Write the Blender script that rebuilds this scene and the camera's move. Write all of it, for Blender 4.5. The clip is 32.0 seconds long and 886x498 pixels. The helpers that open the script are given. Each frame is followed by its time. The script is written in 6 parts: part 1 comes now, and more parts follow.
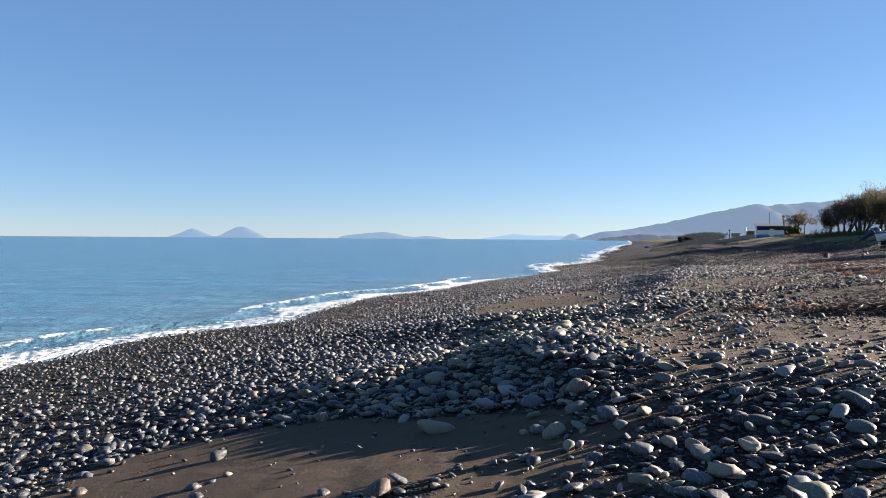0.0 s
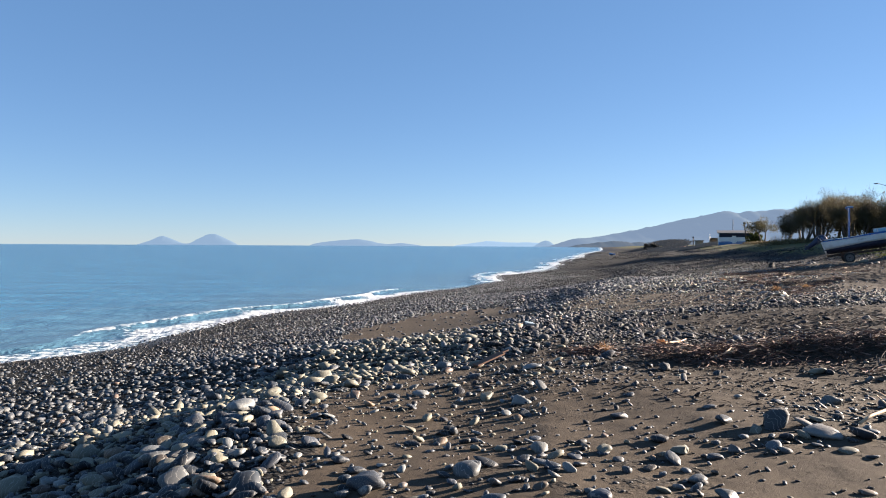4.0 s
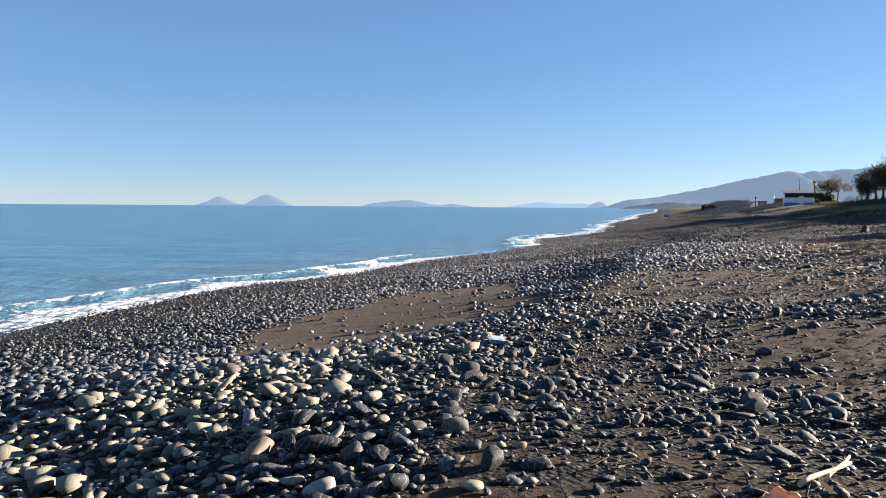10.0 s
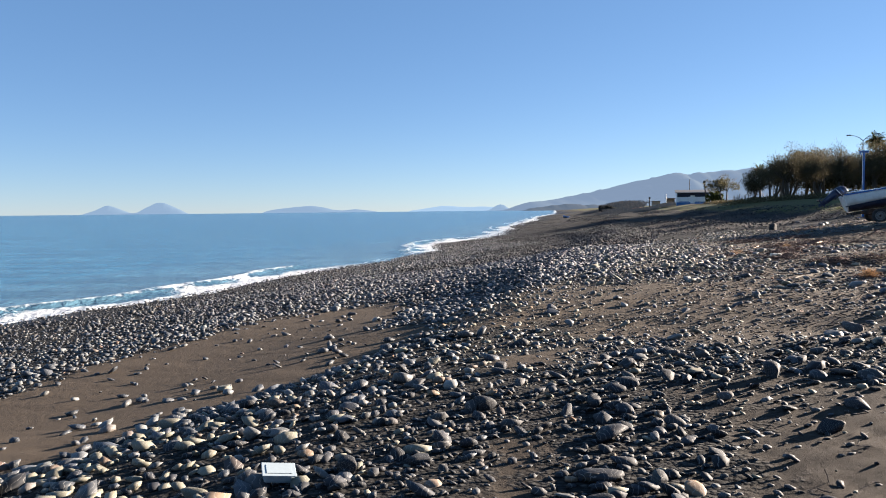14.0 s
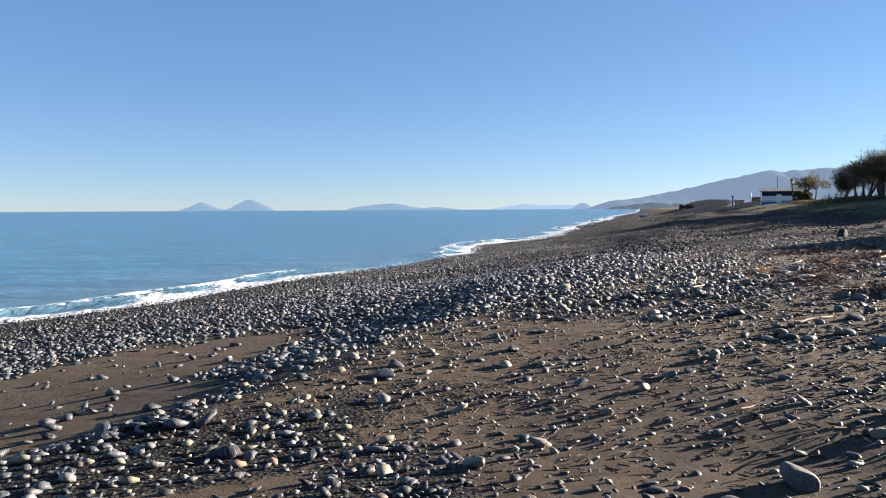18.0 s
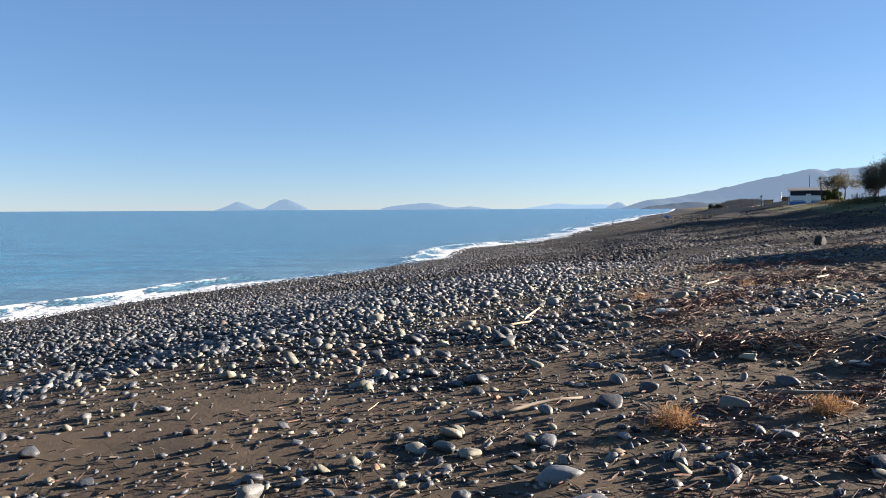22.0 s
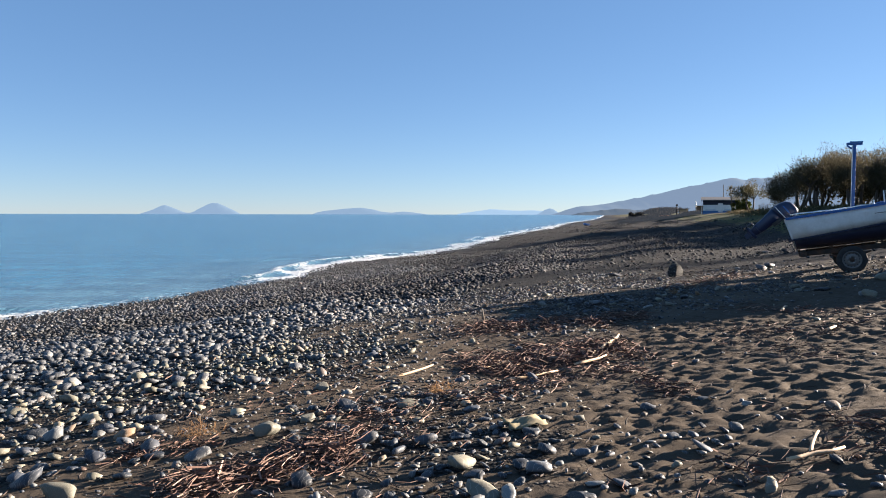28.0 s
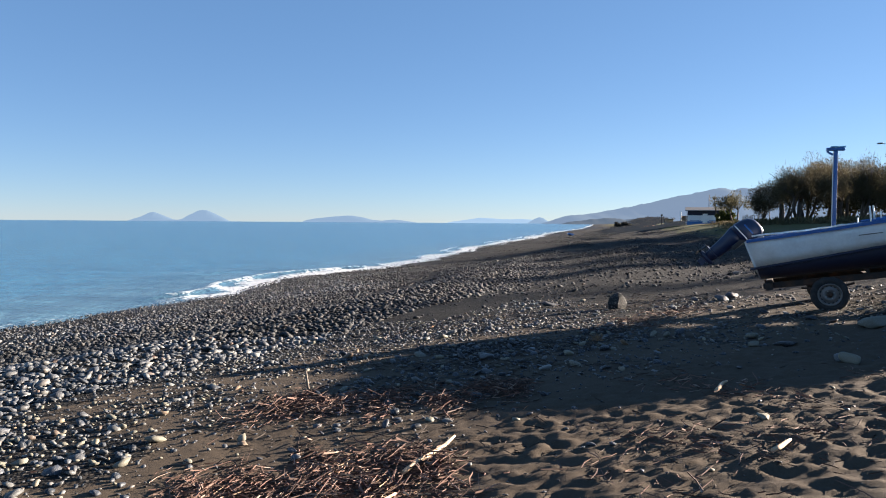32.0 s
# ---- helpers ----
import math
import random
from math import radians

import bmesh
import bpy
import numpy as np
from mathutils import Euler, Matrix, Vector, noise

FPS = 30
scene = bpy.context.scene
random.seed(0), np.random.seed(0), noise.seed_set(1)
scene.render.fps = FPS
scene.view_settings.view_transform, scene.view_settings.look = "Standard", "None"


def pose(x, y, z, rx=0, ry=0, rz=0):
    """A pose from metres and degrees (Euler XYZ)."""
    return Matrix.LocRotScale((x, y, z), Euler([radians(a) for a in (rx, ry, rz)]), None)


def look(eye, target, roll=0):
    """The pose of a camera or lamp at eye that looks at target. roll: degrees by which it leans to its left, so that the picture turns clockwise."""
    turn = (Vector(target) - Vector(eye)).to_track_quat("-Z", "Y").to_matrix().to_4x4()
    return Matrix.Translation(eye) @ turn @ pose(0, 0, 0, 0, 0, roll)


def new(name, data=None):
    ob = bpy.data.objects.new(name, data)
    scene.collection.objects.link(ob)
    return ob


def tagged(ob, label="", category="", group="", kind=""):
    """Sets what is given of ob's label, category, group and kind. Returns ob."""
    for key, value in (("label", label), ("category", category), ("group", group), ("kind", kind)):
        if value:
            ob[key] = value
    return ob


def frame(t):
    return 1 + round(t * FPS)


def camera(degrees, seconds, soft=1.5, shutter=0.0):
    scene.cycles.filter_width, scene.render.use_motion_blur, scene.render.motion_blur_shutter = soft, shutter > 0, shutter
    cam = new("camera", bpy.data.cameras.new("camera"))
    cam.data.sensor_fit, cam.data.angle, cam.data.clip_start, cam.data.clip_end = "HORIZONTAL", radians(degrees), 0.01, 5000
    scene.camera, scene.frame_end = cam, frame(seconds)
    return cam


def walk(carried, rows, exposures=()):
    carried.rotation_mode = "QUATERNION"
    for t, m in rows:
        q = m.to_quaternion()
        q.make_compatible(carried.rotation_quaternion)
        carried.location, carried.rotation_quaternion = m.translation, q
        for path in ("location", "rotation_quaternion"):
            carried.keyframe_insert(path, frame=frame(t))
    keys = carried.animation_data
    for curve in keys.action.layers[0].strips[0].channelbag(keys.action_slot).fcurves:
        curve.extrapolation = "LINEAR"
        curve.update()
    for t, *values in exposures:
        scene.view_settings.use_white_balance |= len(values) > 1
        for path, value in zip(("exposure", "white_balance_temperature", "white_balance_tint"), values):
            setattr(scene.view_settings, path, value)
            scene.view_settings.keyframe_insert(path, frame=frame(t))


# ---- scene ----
cam = camera(63.2, 32.0, soft=1.0)
PATH = [
    (0, (-2.037, -2.385, 3.047), (-2.013, -0.386, 3.018), 0.4),
    (0.5, (-1.666, -1.965, 3.038), (-1.658, 0.035, 3.019), 0.3),
    (1, (-1.183, -1.483, 3.068), (-1.159, 0.517, 3.06), 0.3),
    (1.5, (-0.781, -1.005, 3.058), (-0.685, 0.993, 3.048), 0.2),
    (2, (-0.302, -0.505, 3.056), (-0.139, 1.488, 3.043), 0.2),
    (2.5, (0.118, 0.011, 3.05), (0.293, 2.003, 3.035), 0.2),
    (3, (0.569, 0.449, 3.106), (0.726, 2.443, 3.095), 0.2),
    (3.5, (0.975, 0.775, 3.117), (1.096, 2.772, 3.109), 0.2),
    (4, (1.397, 1.25, 3.2), (1.492, 3.247, 3.191), 0.3),
    (4.5, (1.765, 1.687, 3.187), (1.849, 3.685, 3.174), 0.4),
    (6.5, (2.748, 3.653, 3.253), (2.761, 5.653, 3.221), 0.5),
    (7, (2.982, 4.281, 3.247), (2.984, 6.28, 3.185), 0.4),
    (7.5, (3.109, 4.908, 3.202), (3.103, 6.906, 3.11), 0.6),
    (8, (3.226, 5.526, 3.216), (3.207, 7.523, 3.109), 0.5),
    (8.5, (3.337, 6.206, 3.211), (3.313, 8.202, 3.094), 0.4),
    (9, (3.426, 6.84, 3.151), (3.401, 8.837, 3.033), 0.4),
    (9.5, (3.515, 7.502, 3.121), (3.491, 9.498, 3.004), 0.4),
    (10, (3.563, 8.24, 3.092), (3.516, 10.236, 2.974), 0.4),
    (10.5, (3.588, 8.834, 3.139), (3.474, 10.827, 3.024), 0.4),
    (11, (3.574, 9.459, 3.138), (3.374, 11.446, 3.028), 0.4),
    (11.5, (3.59, 9.981, 3.083), (3.341, 11.963, 2.979), 0.3),
    (12, (3.666, 10.529, 3.102), (3.42, 12.512, 3.002), 0.1),
    (12.5, (3.747, 10.941, 3.082), (3.584, 12.932, 2.985), -0.0),
    (13, (3.986, 11.501, 2.995), (4.008, 13.499, 2.893), -0.5),
    (13.5, (4.21, 11.989, 3.042), (4.359, 13.981, 2.935), -0.5),
    (14, (4.513, 12.437, 3.044), (4.73, 14.423, 2.938), -0.6),
    (14.5, (4.838, 12.901, 3.034), (5.064, 14.886, 2.931), -0.6),
    (16.5, (6.7, 14.691, 3.131), (6.751, 16.688, 3.032), -0.6),
    (17, (7.258, 15.155, 3.101), (7.285, 17.152, 3.001), -0.5),
    (17.5, (7.677, 15.61, 3.105), (7.686, 17.608, 3.0), -0.3),
    (18, (8.089, 16.179, 3.125), (8.082, 18.176, 3.015), -0.3),
    (18.5, (8.524, 16.662, 3.143), (8.501, 18.659, 3.036), -0.4),
    (19, (9.057, 17.056, 3.127), (9.013, 19.053, 3.029), -0.5),
    (19.5, (9.595, 17.321, 3.204), (9.527, 19.317, 3.112), -0.6),
    (20, (10.154, 17.66, 3.232), (10.067, 19.656, 3.139), -0.5),
    (20.5, (10.624, 18.062, 3.24), (10.527, 20.058, 3.142), -0.4),
    (21, (11.163, 18.489, 3.262), (11.063, 20.483, 3.158), -0.5),
    (21.5, (11.658, 18.965, 3.257), (11.558, 20.96, 3.148), -0.4),
    (22, (12.137, 19.466, 3.262), (12.036, 21.46, 3.151), -0.3),
    (22.5, (12.551, 19.954, 3.316), (12.448, 21.949, 3.201), -0.2),
    (23, (12.961, 20.551, 3.344), (12.855, 22.544, 3.228), -0.1),
    (23.5, (13.283, 21.021, 3.359), (13.174, 23.015, 3.246), 0.0),
    (24, (13.56, 21.584, 3.347), (13.444, 23.577, 3.236), 0.0),
    (24.5, (13.852, 22.081, 3.361), (13.739, 24.074, 3.25), -0.1),
    (25, (14.236, 22.59, 3.422), (14.28, 24.586, 3.308), -0.2),
    (25.5, (14.569, 23.083, 3.381), (14.8, 25.066, 3.268), -0.1),
    (27.5, (16.222, 24.793, 3.63), (16.287, 26.789, 3.533), -0.0),
    (28, (16.608, 25.265, 3.643), (16.688, 27.261, 3.546), 0.1),
    (28.5, (16.971, 25.652, 3.668), (17.122, 27.644, 3.569), 0.0),
    (29, (17.322, 26.128, 3.7), (17.587, 28.108, 3.599), 0.2),
    (29.5, (17.623, 26.535, 3.793), (17.933, 28.508, 3.693), 0.2),
    (30, (18.006, 26.952, 3.917), (18.315, 28.926, 3.819), 0.2),
    (30.5, (18.26, 27.366, 3.893), (18.541, 29.344, 3.805), 0.3),
    (31, (18.539, 27.79, 3.895), (18.753, 29.778, 3.821), 0.3),
    (31.5, (18.789, 28.272, 3.921), (18.938, 30.265, 3.848), 0.4),
    (32, (18.975, 28.81, 3.85), (19.082, 30.805, 3.776), 0.4),
]
walk(cam, [(t, look(eye, target, roll)) for t, eye, target, roll in PATH], [(0, 2.60, 6450, 15), (32, 2.60, 6450, 15)])

# ---- light ----
SUN_TO = Vector((0.945, 0.315, 0.238)).normalized()
sun_el = math.asin(SUN_TO.z)
sun_az = math.atan2(SUN_TO.x, SUN_TO.y)
world = bpy.data.worlds.new("sky")
scene.world = world
world.use_nodes = True
wn = world.node_tree.nodes
sky = wn.new("ShaderNodeTexSky")
sky.sky_type = "NISHITA"
sky.sun_disc = False
sky.sun_elevation = sun_el
sky.sun_rotation = sun_az
sky.air_density, sky.dust_density, sky.ozone_density, sky.altitude = 0.75, 0.0, 2.3, 500
wn["Background"].inputs["Strength"].default_value = 0.0266
haze = wn.new("ShaderNodeMix")
haze.data_type = "RGBA"
haze.inputs[0].default_value = 0.38
haze.inputs[7].default_value = (1.05, 2.66, 5.18, 1)
world.node_tree.links.new(sky.outputs[0], haze.inputs[6])
world.node_tree.links.new(haze.outputs[2], wn["Background"].inputs["Color"])
sun = new("sun", bpy.data.lights.new("sun", "SUN"))
sun.data.energy = 5.0
sun.data.angle = radians(0.6)
sun.data.color = (1.0, 0.87, 0.70)
sun.matrix_world = look((0, 0, 60), Vector((0, 0, 60)) - SUN_TO)


# ---- materials ----
class Mat:
    """A small node material with a principled shader."""

    def __init__(self, name, rough=0.8, metal=0.0, spec=0.5):
        self.m = bpy.data.materials.new(name)
        self.m.use_nodes = True
        self.t = self.m.node_tree
        self.b = self.t.nodes["Principled BSDF"]
        self.b.inputs["Roughness"].default_value = rough
        self.b.inputs["Metallic"].default_value = metal
        self.b.inputs["Specular IOR Level"].default_value = spec

    def node(self, kind, **kw):
        n = self.t.nodes.new(kind)
        for k, v in kw.items():
            n.inputs[k.replace("_", " ")].default_value = v
        return n

    def link(self, a, b):
        self.t.links.new(a, b)

    def coords(self, scale=1.0, obj=True):
        c = self.t.nodes.new("ShaderNodeTexCoord")
        mp = self.t.nodes.new("ShaderNodeMapping")
        mp.inputs["Scale"].default_value = (scale,) * 3 if isinstance(scale, (int, float)) else scale
        self.link(c.outputs["Object" if obj else "Generated"], mp.inputs["Vector"])
        return mp.outputs[0]

    def noise(self, scale, detail=4.0, vec=None, rough=0.55):
        n = self.node("ShaderNodeTexNoise", Scale=scale, Detail=detail, Roughness=rough)
        if vec is None:
            vec = self.coords()
        self.link(vec, n.inputs["Vector"])
        return n.outputs[0]

    def ramp(self, fac, stops):
        r = self.t.nodes.new("ShaderNodeValToRGB")
        e = r.color_ramp.elements
        while len(e) < len(stops):
            e.new(0.5)
        for el, (p, c) in zip(e, stops):
            el.position = p
            el.color = (*c, 1) if len(c) == 3 else c
        self.link(fac, r.inputs[0])
        return r.outputs[0]

    def mix(self, fac, a, b, blend="MIX"):
        n = self.t.nodes.new("ShaderNodeMix")
        n.data_type, n.blend_type = "RGBA", blend
        for s, v in ((n.inputs[0], fac), (n.inputs[6], a), (n.inputs[7], b)):
            if isinstance(v, (int, float)):
                s.default_value = v
            elif isinstance(v, tuple):
                s.default_value = (*v, 1)
            else:
                self.link(v, s)
        return n.outputs[2]

    def math(self, op, a, b=0.0, clamp=False):
        n = self.t.nodes.new("ShaderNodeMath")
        n.operation, n.use_clamp = op, clamp
        for s, v in zip(n.inputs, (a, b)):
            if isinstance(v, (int, float)):
                s.default_value = v
            else:
                self.link(v, s)
        return n.outputs[0]

    def attr(self, name):
        n = self.t.nodes.new("ShaderNodeAttribute")
        n.attribute_name = name
        return n.outputs["Fac"]

    def color(self, c):
        if isinstance(c, tuple):
            self.b.inputs["Base Color"].default_value = (*c, 1)
        else:
            self.link(c, self.b.inputs["Base Color"])
        return self

    def bump(self, height, strength=0.4, distance=0.02):
        n = self.t.nodes.new("ShaderNodeBump")
        n.inputs["Strength"].default_value = strength
        n.inputs["Distance"].default_value = distance
        self.link(height, n.inputs["Height"])
        self.link(n.outputs[0], self.b.inputs["Normal"])
        return self


def painted(name, c, rough=0.5, metal=0.0, wear=0.25, scale=6.0, dirt=(0.10, 0.08, 0.06)):
    """Paint or plain stuff with blotches, dirt and fine relief."""
    m = Mat(name, rough, metal)
    n1 = m.noise(scale, 6)
    n2 = m.noise(scale * 9, 3)
    f = m.math("MULTIPLY", m.ramp(n1, [(0.48, (0, 0, 0)), (0.75, (1, 1, 1))]), wear)
    light = tuple(min(1, v * 1.12) for v in c)
    dark = tuple(v * 0.86 for v in c)
    m.color(m.mix(f, m.mix(n2, dark, light), dirt))
    m.bump(n2, 0.15, 0.004)
    return m.m


def sand_material():
    m = Mat("sand", 0.95, 0, 0.10)
    v = m.coords()
    big, mid, fine = m.noise(0.5, 5, v), m.noise(5, 5, v), m.noise(140, 3, v, 0.7)
    c = m.mix(big, (0.0450, 0.0340, 0.0245), (0.0735, 0.0560, 0.0405))
    c = m.mix(m.math("MULTIPLY", mid, 0.6), c, (0.0385, 0.0316, 0.0245))
    c = m.mix(m.ramp(fine, [(0.35, (0, 0, 0)), (0.7, (1, 1, 1))]), c, (0.0870, 0.0682, 0.0500))
    # darker sand tone over the stretch set by dusky()
    darkened = m.math("MULTIPLY", m.attr("darkened"), m.math("ADD", 0.42, m.math("MULTIPLY", big, 0.5)))
    c = m.mix(darkened, c, (0.018, 0.0145, 0.012))
    # gravel between the cobbles, grains darkened for self-shadow too fine to model
    vor = m.node("ShaderNodeTexVoronoi", Scale=26.0, Randomness=1.0)
    m.link(v, vor.inputs["Vector"])
    grain = m.ramp(vor.outputs["Color"], [(0.0, (0.013, 0.013, 0.0135)), (0.45, (0.022, 0.022, 0.022)), (0.8, (0.046, 0.045, 0.043)), (1.0, (0.11, 0.10, 0.09))])
    edge = m.ramp(vor.outputs["Distance"], [(0.2, (1, 1, 1)), (0.75, (0.18, 0.18, 0.18))])
    gravel = m.mix(1.0, grain, edge, "MULTIPLY")
    g = m.attr("gravel")
    g = m.math("ADD", g, m.math("MULTIPLY", m.math("SUBTRACT", mid, 0.5), 0.9))
    g = m.ramp(g, [(0.42, (0, 0, 0)), (0.6, (1, 1, 1))])
    c = m.mix(g, c, gravel)
    # grass on the bank
    gr = m.attr("grass")
    gn = m.math("ADD", gr, m.math("MULTIPLY", m.math("SUBTRACT", m.noise(1.6, 5, v), 0.5), 1.3))
    c = m.mix(m.ramp(gn, [(0.45, (0, 0, 0)), (0.6, (1, 1, 1))]), c, m.mix(m.ramp(m.noise(0.55, 4, v), [(0.42, (0, 0, 0)), (0.62, (1, 1, 1))]), m.mix(fine, (0.034, 0.047, 0.013), (0.095, 0.100, 0.036)), m.mix(fine, (0.045, 0.039, 0.017), (0.115, 0.093, 0.042))))
    wet = m.attr("wet")
    c = m.mix(m.math("MULTIPLY", wet, 0.6), c, (0.03, 0.027, 0.024))
    m.color(c)
    m.link(m.math("SUBTRACT", 0.93, m.math("MULTIPLY", wet, 0.6)), m.b.inputs["Roughness"])
    h = m.math("ADD", m.math("MULTIPLY", fine, 0.25), m.math("MULTIPLY", mid, 1.0))
    h = m.math("ADD", h, m.math("MULTIPLY", m.math("MULTIPLY", g, m.math("SUBTRACT", 1.0, vor.outputs["Distance"])), 1.6))
    m.bump(h, 0.6, 0.02)
    return m.m


def stone_material(name="stone", k=1.0, rough=0.58, tint=(1, 1, 1), even=0.0):
    """Rounded beach stones: grey, blue-grey, green-grey, beige and some rust."""
    m = Mat(name, rough, 0, 0.32)
    geo = m.t.nodes.new("ShaderNodeNewGeometry")
    info = m.t.nodes.new("ShaderNodeObjectInfo")
    r = m.math("FRACT", m.math("ADD", geo.outputs["Random Per Island"], m.math("MULTIPLY", info.outputs["Random"], 7.31)))
    tone = m.ramp(r, [(0.0, (0.045, 0.050, 0.056)), (0.18, (0.082, 0.090, 0.096)), (0.36, (0.115, 0.122, 0.130)), (0.50, (0.165, 0.165, 0.172)), (0.62, (0.23, 0.215, 0.195)),
                      (0.72, (0.36, 0.325, 0.265)), (0.79, (0.12, 0.125, 0.14)), (0.87, (0.24, 0.24, 0.24)), (0.95, (0.62, 0.57, 0.47)), (1.0, (0.29, 0.15, 0.09))])
    if even:
        tone = m.mix(even, tone, (0.36, 0.33, 0.275))
    tone = m.mix(1.0, tone, (k * 0.335 * tint[0], k * 0.38 * tint[1], k * 0.45 * tint[2]), "MULTIPLY")
    v = m.coords()
    n1, n2 = m.noise(14, 5, v), m.noise(120, 3, v, 0.7)
    c = m.mix(m.math("MULTIPLY", n1, 0.35), tone, m.mix(1.0, tone, (0.45, 0.44, 0.42), "MULTIPLY"))
    c = m.mix(m.ramp(n2, [(0.3, (0, 0, 0)), (0.8, (0.35, 0.35, 0.35))]), c, m.mix(1.0, c, (1.7, 1.65, 1.55), "MULTIPLY"))
    vein = m.t.nodes.new("ShaderNodeTexWave")
    vein.inputs["Scale"].default_value, vein.inputs["Distortion"].default_value, vein.inputs["Detail"].default_value = 9.0, 14.0, 3.0
    m.link(v, vein.inputs["Vector"])
    c = m.mix(m.math("MULTIPLY", m.ramp(vein.outputs["Fac"], [(0.95, (0, 0, 0)), (0.995, (1, 1, 1))]), 0.3), c, (0.4, 0.38, 0.35))
    m.color(c)
    m.bump(m.math("ADD", n1, m.math("MULTIPLY", n2, 0.4)), 0.35, 0.006)
    return m.m


def sea_material():
    m = Mat("sea_water", 0.2, 0, 0.5)
    v = m.coords()
    n0 = m.noise(0.012, 4, m.coords((1.0, 0.25, 1.0)))
    deep = m.mix(n0, (0.020, 0.088, 0.150), (0.036, 0.125, 0.195))
    c = m.mix(m.attr("shallow"), deep, (0.062, 0.118, 0.15))
    # light and dark of the waves, put into the water colour as noise bands
    streak = m.ramp(m.noise(0.42, 5, m.coords((0.22, 1.0, 1.0)), 0.65), [(0.34, (0.6, 0.64, 0.68)), (0.5, (0.97, 0.98, 0.99)), (0.66, (1.3, 1.26, 1.22))])
    c = m.mix(1.0, c, streak, "MULTIPLY")
    ripple = m.ramp(m.noise(1.7, 5, m.coords((0.30, 1.0, 1.0)), 0.6), [(0.36, (0.72, 0.76, 0.80)), (0.52, (1.0, 1.0, 1.0)), (0.66, (1.22, 1.18, 1.15))])
    c = m.mix(1.0, c, ripple, "MULTIPLY")
    lace = m.noise(3.2, 6, v, 0.65)
    f = m.math("ADD", m.attr("foam"), m.math("MULTIPLY", m.math("SUBTRACT", lace, 0.5), 1.5))
    f = m.ramp(f, [(0.5, (0, 0, 0)), (0.74, (1, 1, 1))])
    m.color(m.mix(f, c, (0.50, 0.52, 0.53)))
    m.link(m.math("ADD", 0.22, m.math("MULTIPLY", f, 0.6)), m.b.inputs["Roughness"])
    w1 = m.noise(0.55, 5, m.coords((1.0, 0.45, 1.0)), 0.6)
    w2 = m.noise(4.5, 4, m.coords((1.0, 0.5, 1.0)), 0.6)
    m.bump(m.math("ADD", w1, m.math("MULTIPLY", w2, 0.3)), 0.8, 0.5)
    return m.m


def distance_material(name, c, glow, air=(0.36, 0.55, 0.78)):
    """Far land seen through bright air, whose haze is put in as emission."""
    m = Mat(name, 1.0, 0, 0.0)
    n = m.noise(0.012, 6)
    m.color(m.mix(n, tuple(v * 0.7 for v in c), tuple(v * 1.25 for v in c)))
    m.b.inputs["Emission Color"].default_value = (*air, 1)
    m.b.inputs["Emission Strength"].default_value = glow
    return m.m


SAND, STONE, SEA = sand_material(), stone_material("stone", 0.80), sea_material()
STONE_PALE = stone_material("pale_cream_stone", 1.42, 0.7, (1.0, 0.90, 0.68), 0.58)
STONE_RUST = stone_material("rust_brown_stone", 1.35, 0.7, (1.25, 0.82, 0.52))
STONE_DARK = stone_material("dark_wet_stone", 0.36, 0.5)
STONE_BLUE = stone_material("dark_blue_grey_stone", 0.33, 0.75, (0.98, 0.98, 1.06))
STONE_SHORE = stone_material("shore_grey_stone", 0.85, 0.6)
# darker copy of the stone: self-shadow of far cobbles put into the colour
STONE_FAR = stone_material("far_stone_shaded", 0.30, 0.8)
ROCK_DARK = stone_material("dark_rock", 0.12, 0.85)
# the glow values are distance haze; none of this land gives off light
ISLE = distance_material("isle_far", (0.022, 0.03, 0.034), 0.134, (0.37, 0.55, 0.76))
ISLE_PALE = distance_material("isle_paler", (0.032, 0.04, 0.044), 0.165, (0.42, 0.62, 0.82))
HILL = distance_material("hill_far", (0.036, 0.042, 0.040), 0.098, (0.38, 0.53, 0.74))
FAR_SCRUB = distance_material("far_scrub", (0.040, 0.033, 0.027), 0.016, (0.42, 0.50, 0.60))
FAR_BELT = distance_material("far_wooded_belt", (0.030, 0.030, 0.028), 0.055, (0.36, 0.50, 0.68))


# ---- mesh helpers ----
def mesh_from(name, verts, faces, mats, smooth=False):
    """A mesh from arrays of points and of triangles or quads."""
    verts, faces = np.asarray(verts, np.float32), np.asarray(faces, np.int32)
    me = bpy.data.meshes.new(name)
    k = faces.shape[1]
    me.vertices.add(len(verts))
    me.vertices.foreach_set("co", verts.ravel())
    me.loops.add(faces.size)
    me.loops.foreach_set("vertex_index", faces.ravel())
    me.polygons.add(len(faces))
    me.polygons.foreach_set("loop_start", np.arange(0, faces.size, k, dtype=np.int32))
    me.polygons.foreach_set("loop_total", np.full(len(faces), k, np.int32))
    me.polygons.foreach_set("use_smooth", np.full(len(faces), smooth, bool))
    me.update(calc_edges=True)
    for m in mats if isinstance(mats, (list, tuple)) else [mats]:
        me.materials.append(m)
    return me


def floats(me, name, values):
    a = me.attributes.new(name, "FLOAT", "POINT")
    a.data.foreach_set("value", np.asarray(values, np.float32))


